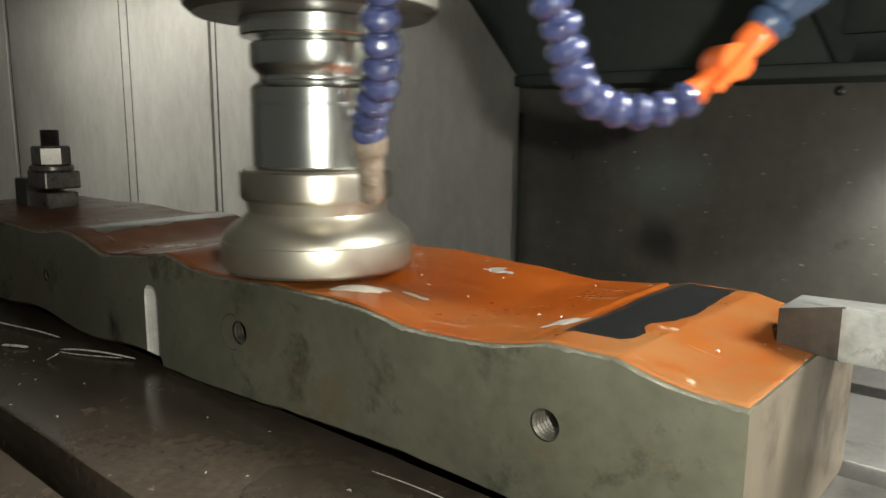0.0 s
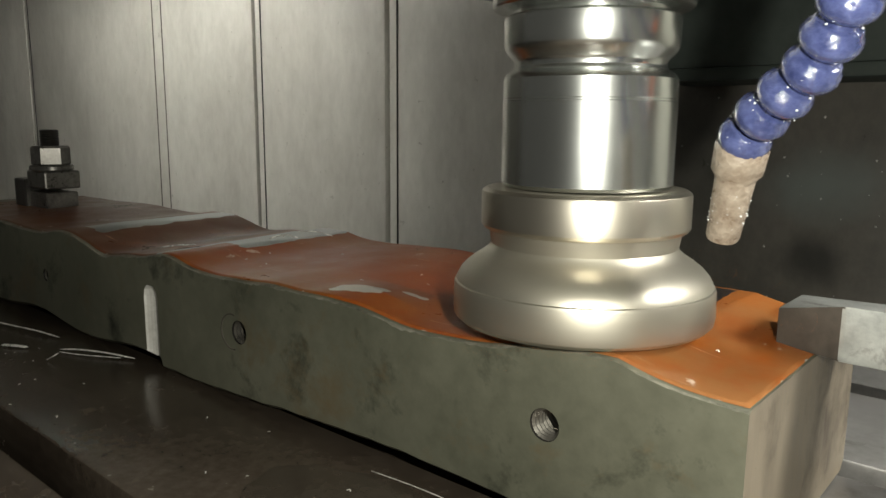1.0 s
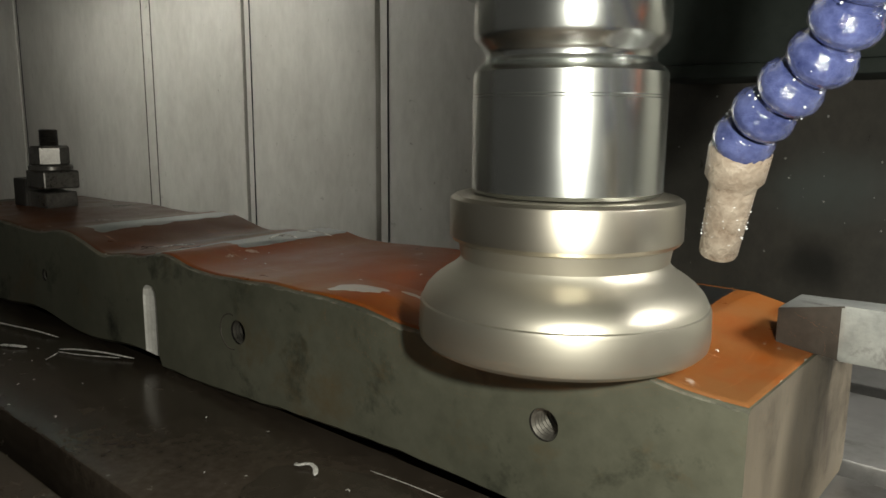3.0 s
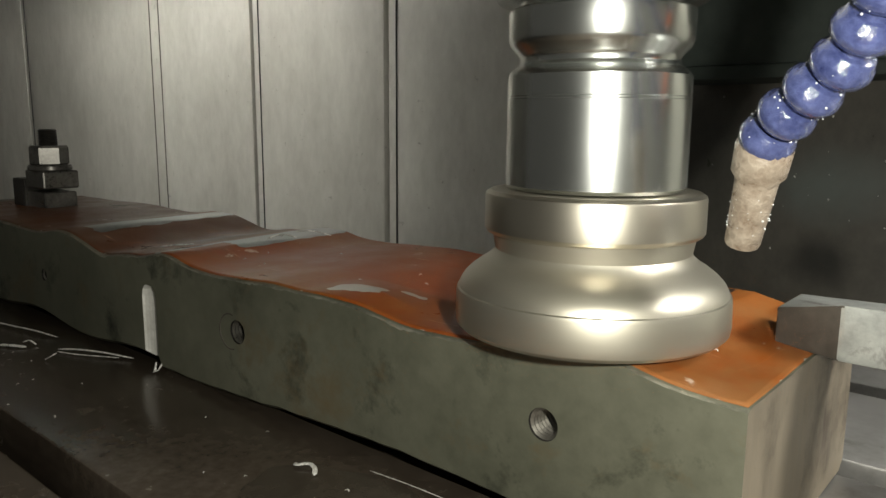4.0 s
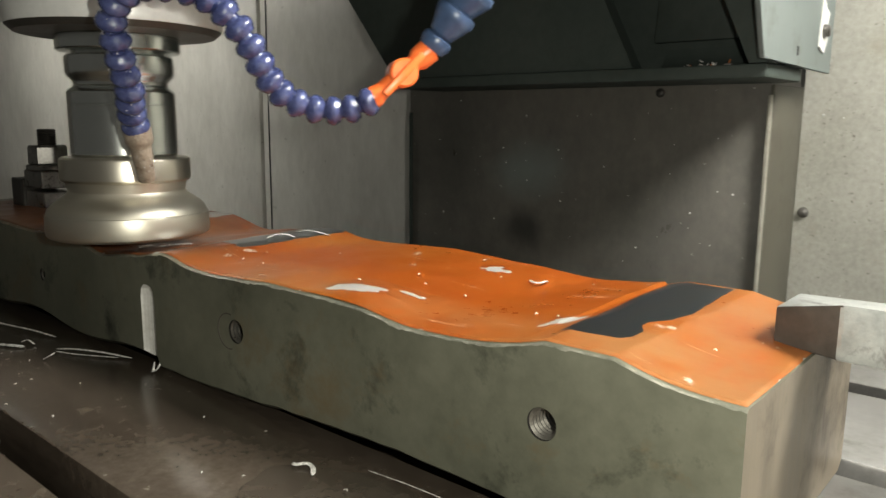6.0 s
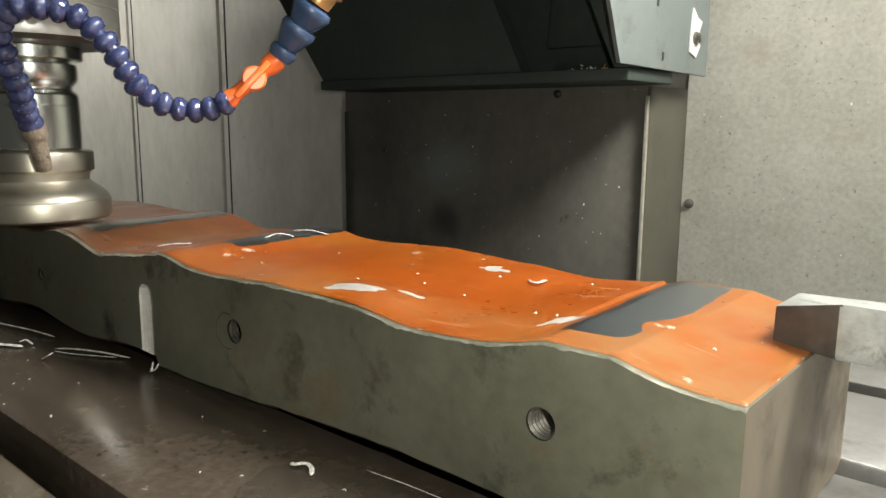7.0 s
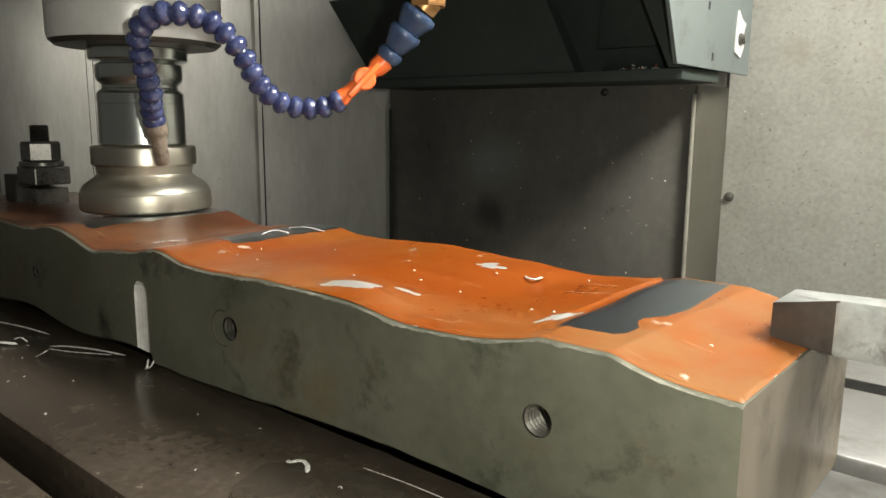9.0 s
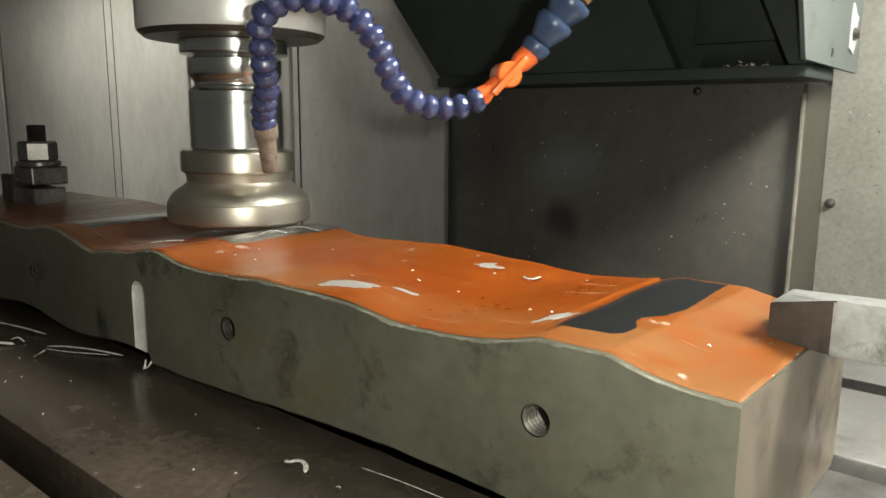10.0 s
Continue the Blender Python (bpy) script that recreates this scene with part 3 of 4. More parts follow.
chip([(-0.2175, 0.2065, 0.001), (-0.195, 0.2085, 0.0011), (-0.170, 0.2095, 0.001)], 0.00022, "thin straight steel chip along the plate")


bm = bmesh.new()
outer = []
for k in range(60):
    a = 2 * math.pi * k / 60
    r = 1 + 0.05 * math.sin(2 * a + 1) + 0.04 * math.sin(5 * a) + 0.02 * math.sin(11 * a)
    outer.append((-0.203 + r * 0.046 * math.cos(a), 0.176 + r * 0.031 * math.sin(a)))
prism(bm, outer, 0.0004, pose(0, 0, 0.0003))
tagged(part("oil_puddle", bm, M_OIL, None, smooth=30), "thin dark oil puddle on the iron table", "oil puddle")


def on_plate(x, y, dz=0.0009):
    return (x, y, top_at(x, y) + dz)


THROWN.append((chip([on_plate(-0.2084, 0.3122), on_plate(-0.2040, 0.3085, 0.0014), on_plate(-0.1999, 0.3081, 0.0018), on_plate(-0.1995, 0.3125, 0.0022), on_plate(-0.2020, 0.3180)], 0.0009,
                    "curled bright steel chip on the orange plate"), (-0.203, 0.312, 0.071), 2.9, 3.0))
chip([on_plate(-0.3945, 0.287), on_plate(-0.388, 0.2935, 0.003), on_plate(-0.384, 0.301)], 0.0009, "bright steel chip on the orange plate")
chip([on_plate(-0.3915, 0.284), on_plate(-0.3905, 0.291, 0.0025), on_plate(-0.3935, 0.2975)], 0.0008, "bright steel chip on the orange plate")
chip([on_plate(-0.403, 0.315), on_plate(-0.391, 0.320, 0.002), on_plate(-0.379, 0.326)], 0.0007, "thin steel chip on the orange plate")
chip([on_plate(-0.447, 0.2405), on_plate(-0.437, 0.2475, 0.0012), on_plate(-0.428, 0.2535)], 0.0009, "thin steel chip on the orange plate")
rng = random.Random(4)
for k in range(18):
    x, y = rng.uniform(-0.42, -0.09), rng.uniform(0.235, 0.338)
    if faced_at(x, y) > -0.002:
        continue
    a, s = rng.uniform(0, 6.28), rng.uniform(0.0006, 0.0013)
    chip([on_plate(x, y), on_plate(x + s * math.cos(a), y + s * math.sin(a), 0.0014), on_plate(x + 1.8 * s * math.cos(a + 0.6), y + 1.8 * s * math.sin(a + 0.6))],
         0.00032, "tiny steel splinter on the orange plate", n=5)
for k in range(20):
    x, y = rng.uniform(-0.52, -0.20), rng.uniform(0.132, 0.205)
    a, s = rng.uniform(0, 6.28), rng.uniform(0.0006, 0.0014)
    chip([(x, y, 0.0006), (x + s * math.cos(a), y + s * math.sin(a), 0.0011), (x + 1.8 * s * math.cos(a + 0.7), y + 1.8 * s * math.sin(a + 0.7), 0.0006)],
         0.00028, "tiny steel splinter on the oily table", n=5)


# ---- the machine's enclosure, in the machine's own space ----
def machine_part(ob):
    MOVING.append(ob)
    return ob


def back_wall():
    t = machine_part(thing("wall_back", (0, 0, 0), "grey-white painted sheet steel panels with dark seams", "wall", kind="structure"))
    seams = [-2.8, -2.27, -1.144, -0.769, -0.20]
    for a, b in zip(seams, seams[1:]):
        bm = bmesh.new()
        box(bm, (a + 0.005, 0.660, -0.45), (b - 0.005, 0.675, 0.75), 0.003, 2)
        part("panel", bm, M_WALL, t, smooth=30)
    for s in seams[1:-1]:
        bm = bmesh.new()
        box(bm, (s - 0.012, 0.676, -0.45), (s + 0.012, 0.690, 0.75))
        part("seam_strip", bm, M_RUBBER, t)
        bm = bmesh.new()
        box(bm, (s + 0.024, 0.6585, -0.45), (s + 0.0262, 0.6612, 0.75))
        part("fold_line", bm, M_RUBBER, t)
    # a spot-welded lap joint
    for x in (-1.535, -1.495):
        bm = bmesh.new()
        box(bm, (x - 0.0010, 0.6585, -0.45), (x + 0.0010, 0.6612, 0.75))
        part("lap_edge", bm, M_POST, t)
    for k in range(16):
        bm = bmesh.new()
        lathe(bm, [(0.006, 0), (0.005, 0.0012), (0, 0.0016)], 12, pose(-1.515 + rng.uniform(-0.003, 0.003), 0.660, -0.20 + 0.06 * k, 90, 0, 0))
        part("weld_spot", bm, M_WALL, t)
    return t


def side_walls():
    t = machine_part(thing("wall_right_back", (0, 0, 0), "speckled grey-white painted sheet steel wall", "wall", kind="structure"))
    bm = bmesh.new()
    box(bm, (0.2405, 0.620, -0.45), (1.6, 0.635, 0.75))
    part("panel", bm, M_SPECK, t)
    for name, lo, hi in (("wall_left", (-2.9, -1.2, -0.45), (-2.8, 0.70, 0.75)), ("wall_right", (1.5, -1.2, -0.45), (1.6, 0.62, 0.75))):
        w = machine_part(thing(name, (0, 0, 0), "grey-white painted sheet steel wall", "wall", kind="structure"))
        bm = bmesh.new()
        box(bm, lo, hi)
        part("panel", bm, M_WALL, w)
    # unseen roof, added to keep the world's light off table and plate
    c = machine_part(thing("ceiling", (0, 0, 0), "unseen grey-white sheet steel roof, added to block light from above", "ceiling", kind="structure"))
    bm = bmesh.new()
    box(bm, (-2.9, -0.80, 0.752), (1.6, 0.70, 0.78))
    part("light_blocking_roof", bm, M_WALL, c)
    f = machine_part(thing("floor_tray", (0, 0, 0), "dark oily chip tray under the table", "chip tray", kind="structure"))
    bm = bmesh.new()
    box(bm, (-2.9, -1.3, -0.50), (1.6, 0.70, -0.45))
    part("tray", bm, M_SLOT, f)


def bolt_head(parent, at, r, rx=90, rz=0, material=None):
    bm = bmesh.new()
    lathe(bm, [(r * 1.25, 0), (r * 1.25, r * 0.25), (r, r * 0.3), (r, r * 0.8), (r * 0.7, r * 1.0), (0, r * 1.0)], 16, pose(*at, rx, 0, rz))
    part("bolt", bm, material or M_DARKSTEEL, parent, smooth=40)


def column():
    t = machine_part(thing("column_cover", (0, 0, 0), "dark grey satin sheet-metal cover of the machine column", "machine column"))
    bm = bmesh.new()
    box(bm, (-0.245, 0.530, -0.45), (0.2355, 0.656, 0.235), 0.002, 2)
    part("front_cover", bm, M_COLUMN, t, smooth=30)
    bm = bmesh.new()
    box(bm, (0.2358, 0.526, -0.45), (0.2402, 0.634, 0.186), 0.0015, 2)
    part("side_post", bm, M_POST, t, "beige-grey side post", smooth=30)
    bm = bmesh.new()
    box(bm, (-0.242, 0.526, 0.160), (-0.239, 0.531, -0.40))
    part("edge_fold", bm, M_HEAD, t)
    bolt_head(t, (0.250, 0.620, 0.055), 0.0046, material=M_OILY)
    bm = bmesh.new()
    box(bm, (0.2350, 0.5225, -0.45), (0.2392, 0.5255, 0.176), 0.0008)
    part("edge_trim", bm, M_TRIM, t, "pale edge strip")
    bolt_head(t, (0.122, 0.530, 0.180), 0.004)
    return t


def head():
    t = machine_part(thing("spindle_head", (0, 0, 0), "black painted spindle head casting with a ribbed apron", "spindle head"))
    # the apron: a frame round a pocket, with a lip below
    bm = bmesh.new()
    box(bm, (-0.182, 0.430, 0.187), (0.262, 0.528, 0.199), 0.002, 2)
    part("lip", bm, M_HEAD, t, smooth=30)
    bm = bmesh.new()
    m = pose(0, 0.455, 0, 90, 0, 0)
    prism(bm, [(-0.182, 0.1995), (0.136, 0.1995), (0.079, 0.311), (-0.272, 0.311)], 0.020, m)
    part("apron", bm, M_HEAD, t)
    bm = bmesh.new()
    prism(bm, [(0.246, 0.1995), (0.262, 0.1995), (0.236, 0.311), (0.195, 0.311)], 0.024, m)
    part("rib", bm, M_HEAD, t)
    bm = bmesh.new()
    prism(bm, [(0.127, 0.228), (0.236, 0.228), (0.196, 0.311), (0.133, 0.311)], 0.009, pose(0, 0.5048, 0, 90, 0, 0))
    bmesh.ops.bevel(bm, geom=list(bm.edges), offset=0.002, segments=2, profile=0.5, affect="EDGES")
    part("raised_pad", bm, M_HEAD, t, smooth=30)
    bm = bmesh.new()
    cove = [(0.5045 - 0.022 * (1 - math.sin(a)), 0.1995 + 0.022 * (1 - math.cos(a))) for a in [radians(15 * k) for k in range(7)]]
    prism(bm, [(y, z) for y, z in cove] + [(0.5045, 0.1995)], 0.108, Matrix(((0, 0, 1, 0.1365), (1, 0, 0, 0), (0, 1, 0, 0), (0, 0, 0, 1))))
    part("pocket_cove", bm, M_HEAD, t, smooth=30)
    bm = bmesh.new()
    prism(bm, [(-0.200, 0.1995), (0.262, 0.1995), (0.262, 0.345), (-0.310, 0.345)], 0.023, pose(0, 0.528, 0, 90, 0, 0))
    part("back_plate", bm, M_HEAD, t)
    bm = bmesh.new()
    box(bm, (-0.150, -0.11, 0.312), (0.262, 0.504, 0.62), 0.01, 2)
    part("casting", bm, M_HEAD, t, smooth=30)
    # spindle nose
    bm = bmesh.new()
    lathe(bm, [(0, 0.313), (0.064, 0.313), (0.064, 0.2275), (0.0632, 0.2270), (0.0632, 0.2262), (0.064, 0.2257), (0.064, 0.2065), (0.0630, 0.2035), (0.0590, 0.2000), (0.040, 0.1992), (0, 0.1992)], 96)
    # darker steel on the nose's underside: its shade put into the colour
    for i, face in enumerate(bm.faces):
        face.material_index = 1 if i // 96 in (7, 8, 9) else 0
    part("spindle_nose", bm, [M_NOSE, M_NOSE_SHADE], t, "pale ground steel spindle nose", smooth=30)
    bm = bmesh.new()
    r5 = random.Random(31)
    for k in range(34):
        at = Vector((r5.gauss(0.196, 0.012), r5.uniform(0.462, 0.480), 0.1998 + abs(r5.gauss(0, 0.0022))))
        turn = pose(0, 0, 0, r5.uniform(0, 180), r5.uniform(0, 180), 0)
        piece = bmesh.ops.create_cube(bm, size=1)["verts"]
        for v in piece:
            v.co = at + (turn @ Vector((v.co.x * r5.uniform(0.0015, 0.005), v.co.y * 0.0012, v.co.z * 0.0008)))
        for face in {f for v in piece for f in v.link_faces}:
            face.material_index = 1 if k % 4 == 0 else 0
    part("swarf", bm, [M_CHIP, M_DUST], t, "bright swarf caught in the pocket")
    # grey side plate with its tag
    bm = bmesh.new()
    prism(bm, [(0.400, 0.201), (0.598, 0.1985), (0.598, 0.350), (0.330, 0.350)], 0.004, Matrix(((0, 0, 1, 0.2645), (1, 0, 0, 0), (0, 1, 0, 0), (0, 0, 0, 1))))
    plate = part("side_plate", bm, M_GREY, t, "grey painted side plate")
    bm = bmesh.new()
    prism(bm, [(-0.012, -0.019), (0.004, -0.024), (0.013, -0.012), (0.010, 0.004), (0.016, 0.014), (0.004, 0.017), (-0.008, 0.026), (-0.011, 0.008)], 0.0015, Matrix(((0, 0, 1, 0.2688), (1, 0, 0, 0.560), (0, 1, 0, 0.240), (0, 0, 0, 1))))
    part("tag", bm, M_WHITE, plate, "torn white paper tag")
    bolt_head(t, (0.2703, 0.560, 0.236), 0.0055, 90, 90, M_OILY)
    for y, z in ((0.487, 0.2125), (0.470, 0.262)):
        bm = bmesh.new()
        box(bm, (0.2686, y - 0.0020, z - 0.004), (0.2690, y + 0.0020, z + 0.004))
        part("screw_slot", bm, M_RUBBER, plate)
    return t


# ---- the tool ----
def tool():
    t = machine_part(thing("milling_tool", (0, 0, 0), "steel tool holder with a spinning face-mill cutter", "milling tool"))
    holder = new("tool_holder")
    holder.parent = t
    tagged(holder, "polished steel holder with a grooved flange")
    bm = bmesh.new()
    lathe(bm, [(0.0, 0.1991), (0.0362, 0.1991), (0.0368, 0.1983), (0.0368, 0.1905), (0.036, 0.1897), (0.028, 0.1893), (0.0275, 0.1880), (0.0310, 0.1872), (0.0322, 0.1862), (0.0322, 0.1765),
               (0.0312, 0.1742), (0.0285, 0.1716), (0.0280, 0.1705), (0.0280, 0.1690), (0.0285, 0.1680), (0.0312, 0.1660), (0.0322, 0.1645), (0.0323, 0.1575), (0.0319, 0.1572), (0.0319, 0.1566), (0.0323, 0.1563),
               (0.0323, 0.1262), (0.0316, 0.1250), (0.0300, 0.1244), (0, 0.1244)], 96)
    part("holder_body", bm, M_CHROME, holder, smooth=25)
    bm = bmesh.new()
    lathe(bm, [(0.0270, 0.1243), (0.0378, 0.1243), (0.0394, 0.1232), (0.0397, 0.1222), (0.0397, 0.1104), (0.0389, 0.1092), (0.0378, 0.1086), (0.0270, 0.1086)], 96)
    part("collar", bm, M_NICKEL, holder, "satin nickel collar", smooth=25)
    cutter = new("face_mill")
    cutter.parent = t
    tagged(cutter, "satin nickel face-mill body, blurred by its spin")
    bm = bmesh.new()
    lathe(bm, [(0.020, 0.1085), (0.0368, 0.1085), (0.0362, 0.1055), (0.0357, 0.1027), (0.0366, 0.1010), (0.0390, 0.0990), (0.0422, 0.0970), (0.0452, 0.0947), (0.0475, 0.0922), (0.0487, 0.0900),
               (0.0491, 0.0886), (0.0497, 0.0882), (0.0500, 0.0870), (0.0503, 0.0780), (0.0499, 0.0754), (0.0485, 0.0740), (0.0460, 0.0734), (0, 0.0745)], 96)
    part("cutter_body", bm, M_CUTTER, cutter, smooth=25)
    for k in range(5):
        a = radians(72 * k)
        bm = bmesh.new()
        box(bm, (-0.0020, -0.0038, -0.0030), (0.0020, 0.0038, 0.0030), 0.0006)
        insert = part("insert", bm, M_NICKEL, cutter, "carbide cutting insert")
        insert.matrix_basis = pose(0.0440 * math.cos(a), 0.0440 * math.sin(a), CUT_Z + 0.0031, 0, 0, 72 * k + 90)
    return t, holder, cutter


# ---- coolant hose ----
def hose():
    t = machine_part(thing("coolant_hose", (0, 0, 0), "jointed dark-blue plastic coolant hose with orange valve and beige nozzle", "coolant hose"))
    route = [(0.0680, -0.0270, 0.1445), (0.0765, -0.0335, 0.1535), (0.0880, -0.0392, 0.1632), (0.0980, -0.0482, 0.1790), (0.1055, -0.0550, 0.1985), (0.1190, -0.0530, 0.2085), (0.1310, -0.0450, 0.2110), (0.1430, -0.0270, 0.2070), (0.1510, -0.0120, 0.1910), (0.1508, 0.0020, 0.1710),
             (0.1500, 0.0120, 0.1620), (0.1540, 0.0220, 0.1560), (0.1600, 0.0320, 0.1535), (0.1690, 0.0410, 0.1540), (0.1775, 0.0480, 0.1580)]
    pts = along(route, 25)
    for i, p in enumerate(pts):
        d = pts[min(i + 1, len(pts) - 1)] - pts[max(i - 1, 0)]
        m = Matrix.Translation(p) @ (-d).to_track_quat("Z", "Y").to_matrix().to_4x4()
        bm = bmesh.new()
        lathe(bm, [(0.0026, -0.0044), (0.0050, -0.0044), (0.0056, -0.0040), (0.0058, -0.0030), (0.0066, -0.0022), (0.0071, -0.0002), (0.0066, 0.0018), (0.0053, 0.0032), (0.0040, 0.0038), (0.0036, 0.0044), (0.0036, 0.0070), (0.0026, 0.0064)], 20, m @ Matrix.Diagonal((1.13, 1.13, 1.06, 1)))
        part("hose_link", bm, M_BLUE, t, smooth=50)
    bm = bmesh.new()
    r3 = random.Random(21)
    for k in range(420):
        p = pts[r3.randrange(8)] + Vector((r3.uniform(-1, 1), r3.uniform(-1, 1), r3.uniform(-1, 1))) * 0.0012 if k < 220 else Vector((0.0675, -0.0262, 0.1440)).lerp(Vector((0.0602, -0.0178, 0.1129)), r3.uniform(0.05, 0.85))
        away = Vector((r3.gauss(0, 1), r3.gauss(0, 1), r3.gauss(0, 1))).normalized()
        reach = 0.0071 if k < 220 else 0.0058
        for v in bmesh.ops.create_icosphere(bm, subdivisions=1, radius=r3.choice((0.00015, 0.0002, 0.00032)))["verts"]:
            v.co += p + away * reach
    part("water_drops", bm, M_DROP, t, "clear drops of coolant", smooth=True)
    # nozzle
    top, tip = Vector((0.0675, -0.0262, 0.1440)), Vector((0.0602, -0.0178, 0.1129))
    m = Matrix.Translation(tip) @ (top - tip).to_track_quat("Z", "Y").to_matrix().to_4x4()
    L = (top - tip).length
    bm = bmesh.new()
    lathe(bm, [(0.0032, 0.0), (0.0047, 0.0002), (0.0051, 0.0012), (0.0060, L - 0.0125), (0.0061, L - 0.0115), (0.0076, L - 0.0095), (0.0079, L - 0.0020), (0.0072, L), (0.0032, L)], 24, m)
    part("nozzle", bm, M_TAN, t, "dirty beige plastic nozzle", smooth=35)
    # valve
    a, b = Vector((0.1785, 0.0490, 0.1590)), Vector((0.1975, 0.0765, 0.1870))
    m = Matrix.Translation(a) @ (b - a).to_track_quat("Z", "Y").to_matrix().to_4x4()
    L = (b - a).length
    bm = bmesh.new()
    lathe(bm, [(0.003, 0), (0.0056, 0.0), (0.0060, 0.004), (0.0048, 0.008), (0.0048, L - 0.012), (0.0066, L - 0.009), (0.0070, L - 0.001), (0.004, L)], 20, m)
    valve = part("valve", bm, M_ORANGE, t, "bright orange plastic valve", smooth=40)
    axis = (b - a).normalized()
    face = Vector((0.41, -0.29, 0.0))
    face = (face - axis * face.dot(axis)).normalized()
    side = face.cross(axis)
    hub = Matrix.Translation(a.lerp(b, 0.52)) @ Matrix((axis, side, face)).transposed().to_4x4()
    bm = bmesh.new()
    lathe(bm, [(0, -0.009), (0.0070, -0.009), (0.0078, -0.0078), (0.0078, 0.0066), (0.0066, 0.0080), (0, 0.0080)], 24, hub)
    part("valve_hub", bm, M_ORANGE, valve, smooth=40)
    bm = bmesh.new()
    box(bm, (-0.0165, -0.0022, 0.0081), (0.0135, 0.0022, 0.0118), 0.0012, 2)
    bm.transform(hub @ pose(0, 0, 0, 0, 0, 6))
    part("valve_lever", bm, M_ORANGE, valve, smooth=40)
    # cone links up to the fitting
    c = Vector((0.2190, 0.0900, 0.2200))
    m = Matrix.Translation(b) @ (c - b).to_track_quat("Z", "Y").to_matrix().to_4x4()
    L = (c - b).length
    bm = bmesh.new()
    lathe(bm, [(0.004, -0.001), (0.0074, 0.0), (0.0090, 0.004), (0.0085, 0.007), (0.0060, 0.009), (0.004, 0.009)], 20, m)
    part("cone_ring", bm, M_BLUE2, t, smooth=40)
    for z0, r in ((0.009, 1.0), (0.024, 1.12)):
        bm = bmesh.new()
        lathe(bm, [(0.004, z0), (0.0070 * r, z0), (0.0105 * r, z0 + 0.009), (0.0118 * r, z0 + 0.0125), (0.0110 * r, z0 + 0.0155), (0.0065 * r, z0 + 0.017), (0.004, z0 + 0.017)], 24, m)
        part("cone_link", bm, M_BLUE2, t, smooth=40)
    bm = bmesh.new()
    lathe(bm, [(0.004, 0.042), (0.0090, 0.042), (0.0095, 0.050), (0.0075, 0.053), (0.004, 0.053)], 20, m)
    part("ball_fitting", bm, M_BRASS, t, smooth=40)
    bm = bmesh.new()
    lathe(bm, [(0, 0.222), (0.0125, 0.222), (0.0130, 0.2235), (0.0130, 0.238), (0.0110, 0.240), (0.0110, 0.346), (0, 0.346)], 6, pose(0.2225, 0.0925, 0, 0, 0, 10))
    part("hex_fitting", bm, M_BRASS, t, "tan hexagonal fitting")
    return t


def work_lamp():
    """A round lamp on an arm from the enclosure's right-hand back wall."""
    t = machine_part(thing("work_lamp", (0, 0, 0), "grey round work lamp on an arm from the wall", "lamp"))
    bm = bmesh.new()
    box(bm, (0.740, 0.605, 0.690), (0.800, 0.6195, 0.745), 0.003, 2)
    part("wall_bracket", bm, M_GREY, t)
    bm = bmesh.new()
    tube(bm, along([(0.770, 0.610, 0.718), (0.768, 0.540, 0.722), (0.760, 0.380, 0.730), (0.745, 0.305, 0.712)], 20), 0.009, 10)
    part("arm", bm, M_DARKSTEEL, t, smooth=50)
    m = Matrix.Translation((0.720, 0.290, 0.640)) @ look((0, 0, 0), (-0.42, -0.26, -0.50))
    bm = bmesh.new()
    lathe(bm, [(0.0, 0.085), (0.040, 0.080), (0.085, 0.050), (0.139, 0.0), (0.136, 0.0), (0.082, 0.047), (0.0, 0.050)], 40, m)
    part("shade", bm, M_GREY, t, smooth=40)
    bm = bmesh.new()
    lathe(bm, [(0.0, 0.004), (0.128, 0.004), (0.130, 0.007), (0.128, 0.010), (0.0, 0.012)], 40, m)
    part("diffuser", bm, M_GLOW_WORK, t, "glowing white diffuser", smooth=40)


def added_wall_lamp():
    """An unseen hooded strip, added to brighten the back wall."""
    m, hx, hy = pose(-1.30, 0.10, 0.69, 46, 0, 0), 0.35, 0.0064
    t = machine_part(thing("added_wall_lamp", (0, 0, 0), "unseen hooded strip lamp added to brighten the back wall panels", "lamp"))
    bm = bmesh.new()
    box(bm, (-hx - 0.01, -hy - 0.01, 0.006), (hx + 0.01, hy + 0.01, 0.06), 0.004)
    box(bm, (-hx - 0.01, -hy - 0.014, -0.045), (hx + 0.01, -hy - 0.010, 0.05))
    box(bm, (-hx - 0.01, hy + 0.010, -0.040), (hx + 0.01, hy + 0.014, 0.05))
    # long end baffle, added so the wall darkens towards the column
    box(bm, (hx + 0.011, -0.060, -0.34), (hx + 0.014, 0.060, 0.05))
    bm.transform(m)
    part("housing", bm, M_GREY, t)
    for x in (-1.52, -1.08):
        bm = bmesh.new()
        box(bm, (x - 0.012, 0.06, 0.69), (x + 0.012, 0.075, 0.7525))
        part("hanger", bm, M_GREY, t)
    bm = bmesh.new()
    box(bm, (-hx, -hy, -0.01), (hx, hy, 0.005), 0.004)
    bm.transform(m)
    part("diffuser", bm, M_GLOW, t, "glowing white diffuser")


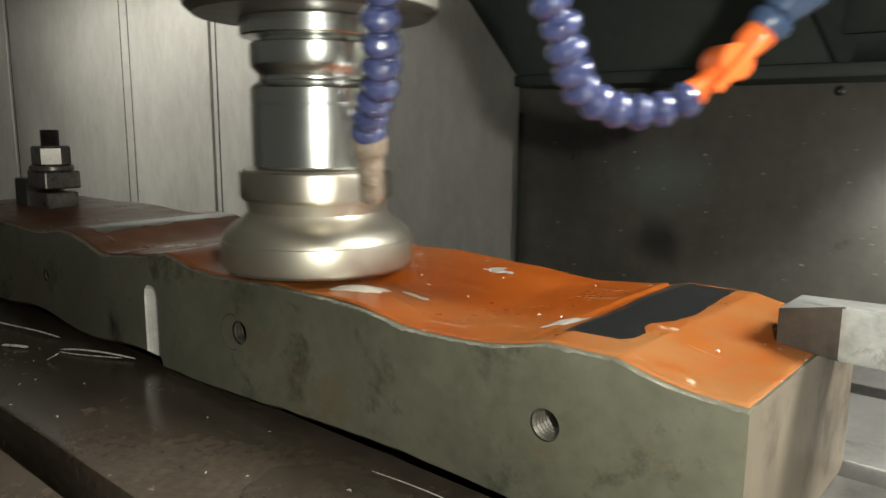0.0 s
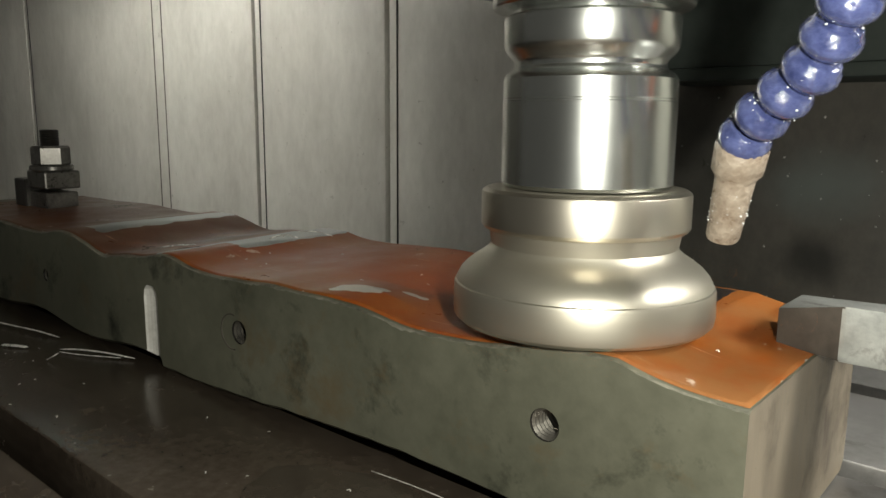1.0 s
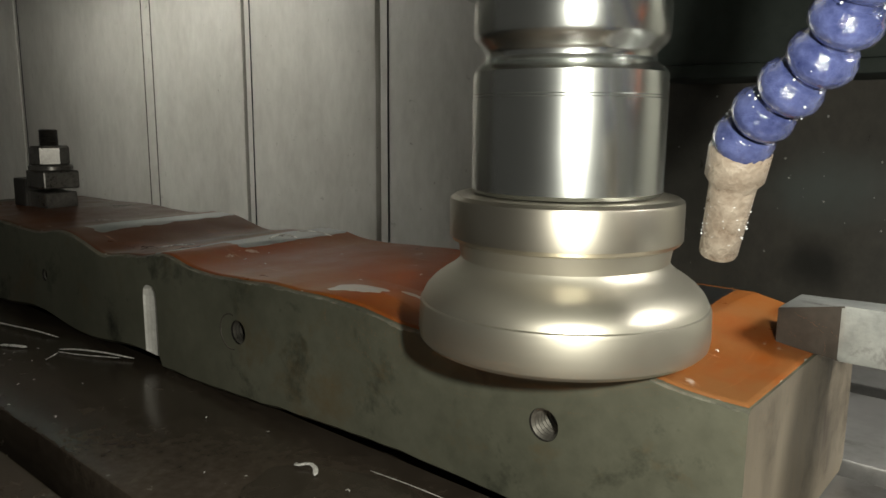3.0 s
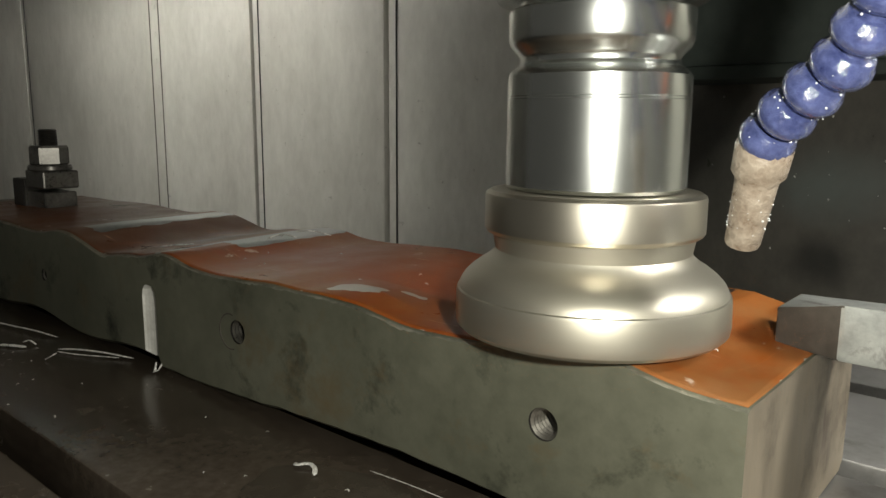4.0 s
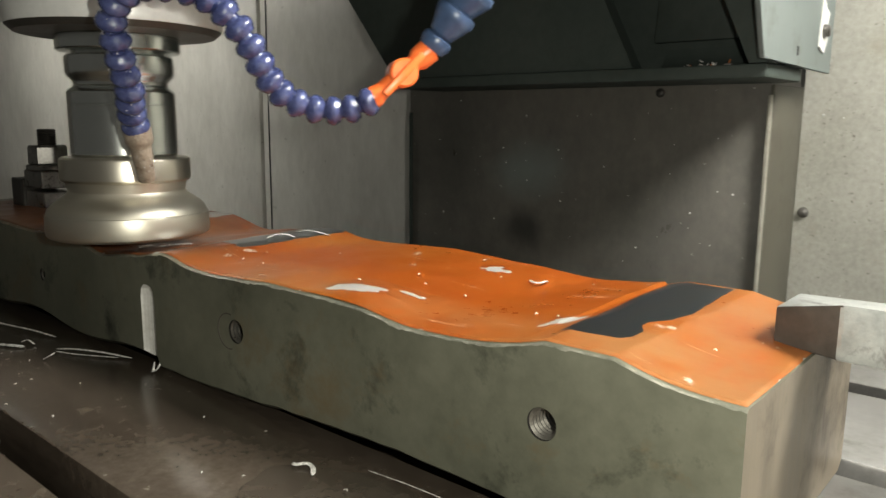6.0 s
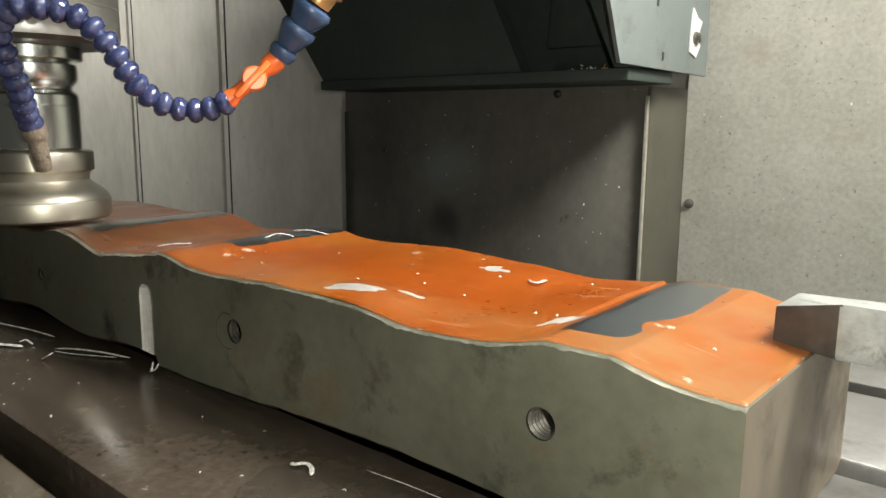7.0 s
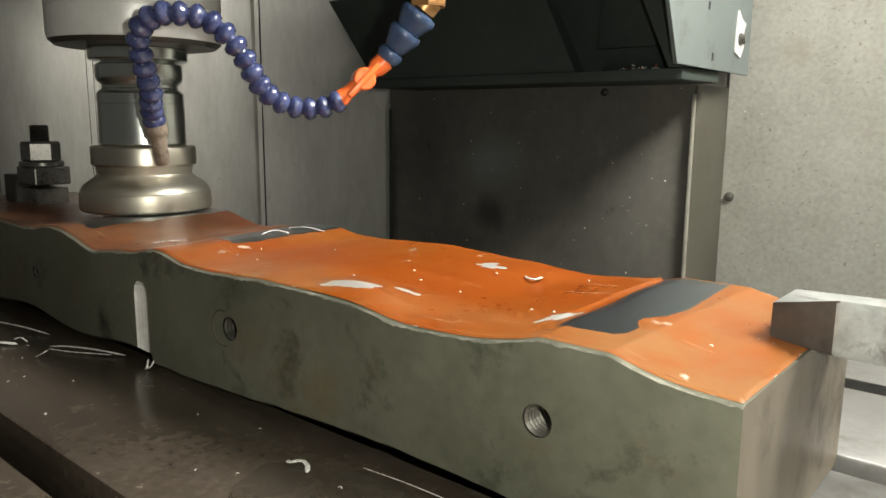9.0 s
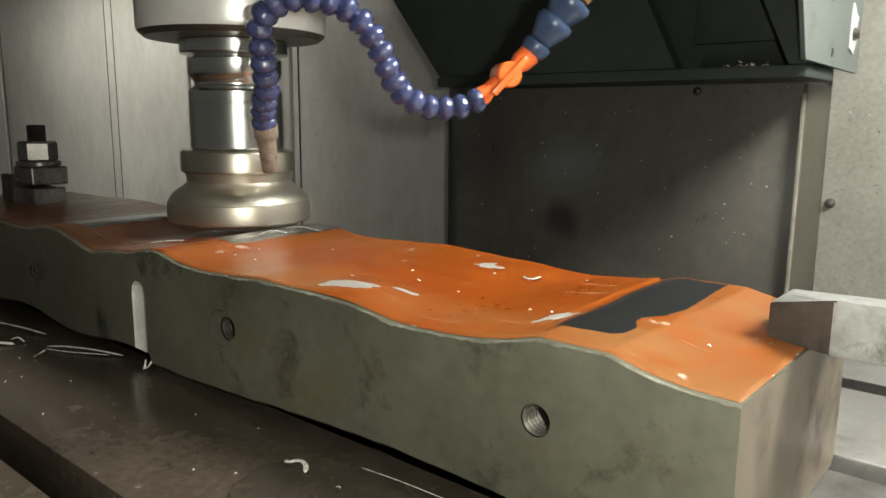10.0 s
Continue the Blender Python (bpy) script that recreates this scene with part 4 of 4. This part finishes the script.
def splash_drops():
    """Coolant drops and fine chips that cling to the column's cover and the walls."""
    bm = bmesh.new()
    r2 = random.Random(11)
    for k in range(210):
        if k < 90:
            at = Vector((r2.uniform(-0.24, 0.23), 0.5295, r2.uniform(-0.10, 0.185)))
        elif k < 130:
            at = Vector((r2.uniform(-0.75, -0.25), 0.6595, r2.uniform(-0.10, 0.32)))
        else:
            at = Vector((r2.uniform(0.25, 0.90), 0.6195, r2.uniform(-0.12, 0.35)))
        r = r2.choice((0.0003, 0.0004, 0.0005, 0.0005, 0.0009))
        made = bmesh.ops.create_icosphere(bm, subdivisions=1, radius=r)["verts"]
        for v in made:
            v.co = at + Vector((v.co.x * r2.uniform(0.8, 1.6), v.co.y * 0.7, v.co.z * r2.uniform(0.8, 2.0)))
    ob = part("splash_drops", bm, M_CHIP, None, smooth=True)
    tagged(ob, "bright specks of coolant and swarf on the dark cover", "splashes", kind="stuff")
    machine_part(ob)


splash_drops()
back_wall()
side_walls()
work_lamp()
added_wall_lamp()
column()
head()
TOOL, HOLDER, CUTTER = tool()


def flying_dust():
    """Ground-off coating that the cutter throws round itself."""
    bm = bmesh.new()
    r4 = random.Random(8)
    for k in range(700):
        a, out = r4.uniform(0, 6.283), 0.0500 + min(0.040, r4.expovariate(1 / 0.010))
        at = Vector((out * math.cos(a), out * math.sin(a), CUT_Z + 0.001 + min(0.022, r4.expovariate(1 / 0.006))))
        for v in bmesh.ops.create_icosphere(bm, subdivisions=1, radius=r4.choice((0.00010, 0.00014, 0.0002)))["verts"]:
            v.co += at
    ob = part("flying_dust", bm, M_DUST, None, smooth=True)
    return tagged(ob, "fine orange dust thrown off by the spinning cutter", "dust", kind="stuff")


DUST = flying_dust()
hose()


# ---- what moves ----
def tool_at(t):
    i = max(j for j in range(len(TRAVEL) - 1) if TRAVEL[j][0] <= t)
    a, b = TRAVEL[i], TRAVEL[i + 1]
    f = (t - a[0]) / (b[0] - a[0])
    return a[1] + f * (b[1] - a[1]), a[2] + f * (b[2] - a[2])


def motions():
    rows = [(t, pose(x, y, 0)) for t, x, y in TRAVEL]
    for ob in MOVING:
        walk(ob, rows)
    spin = [(k / FPS, pose(0, 0, 0, 0, 0, -84 * k)) for k in range(0, 10 * FPS + 1)]
    for ob in (HOLDER, CUTTER):
        walk(ob, spin)
    for ob, rest, leaves, lands in THROWN:
        # carried in the cutter's gullet, thrown off, then at rest
        carried = [(t, pose(x - rest[0], y - 0.012 - rest[1], 0.088 - rest[2])) for t, x, y in TRAVEL if t < leaves - 0.02]
        x, y = tool_at(leaves)
        dx, dy, dz = x - rest[0], y - 0.012 - rest[1], 0.088 - rest[2]
        rows_of_chip = carried + [(leaves, pose(dx, dy, dz))]
        for k in range(1, 5):
            f = k / 4
            rows_of_chip.append((leaves + f * (lands - leaves), pose(dx * (1 - f), dy * (1 - f), dz * (1 - f * f))))
        walk(ob, rows_of_chip + [(10.0, pose(0, 0, 0))])
    dust = []
    for k in range(0, 10 * FPS + 1):
        dust.append((k / FPS, pose(*tool_at(k / FPS), 0, 0, 0, -60 * k)))
    walk(DUST, dust)


motions()
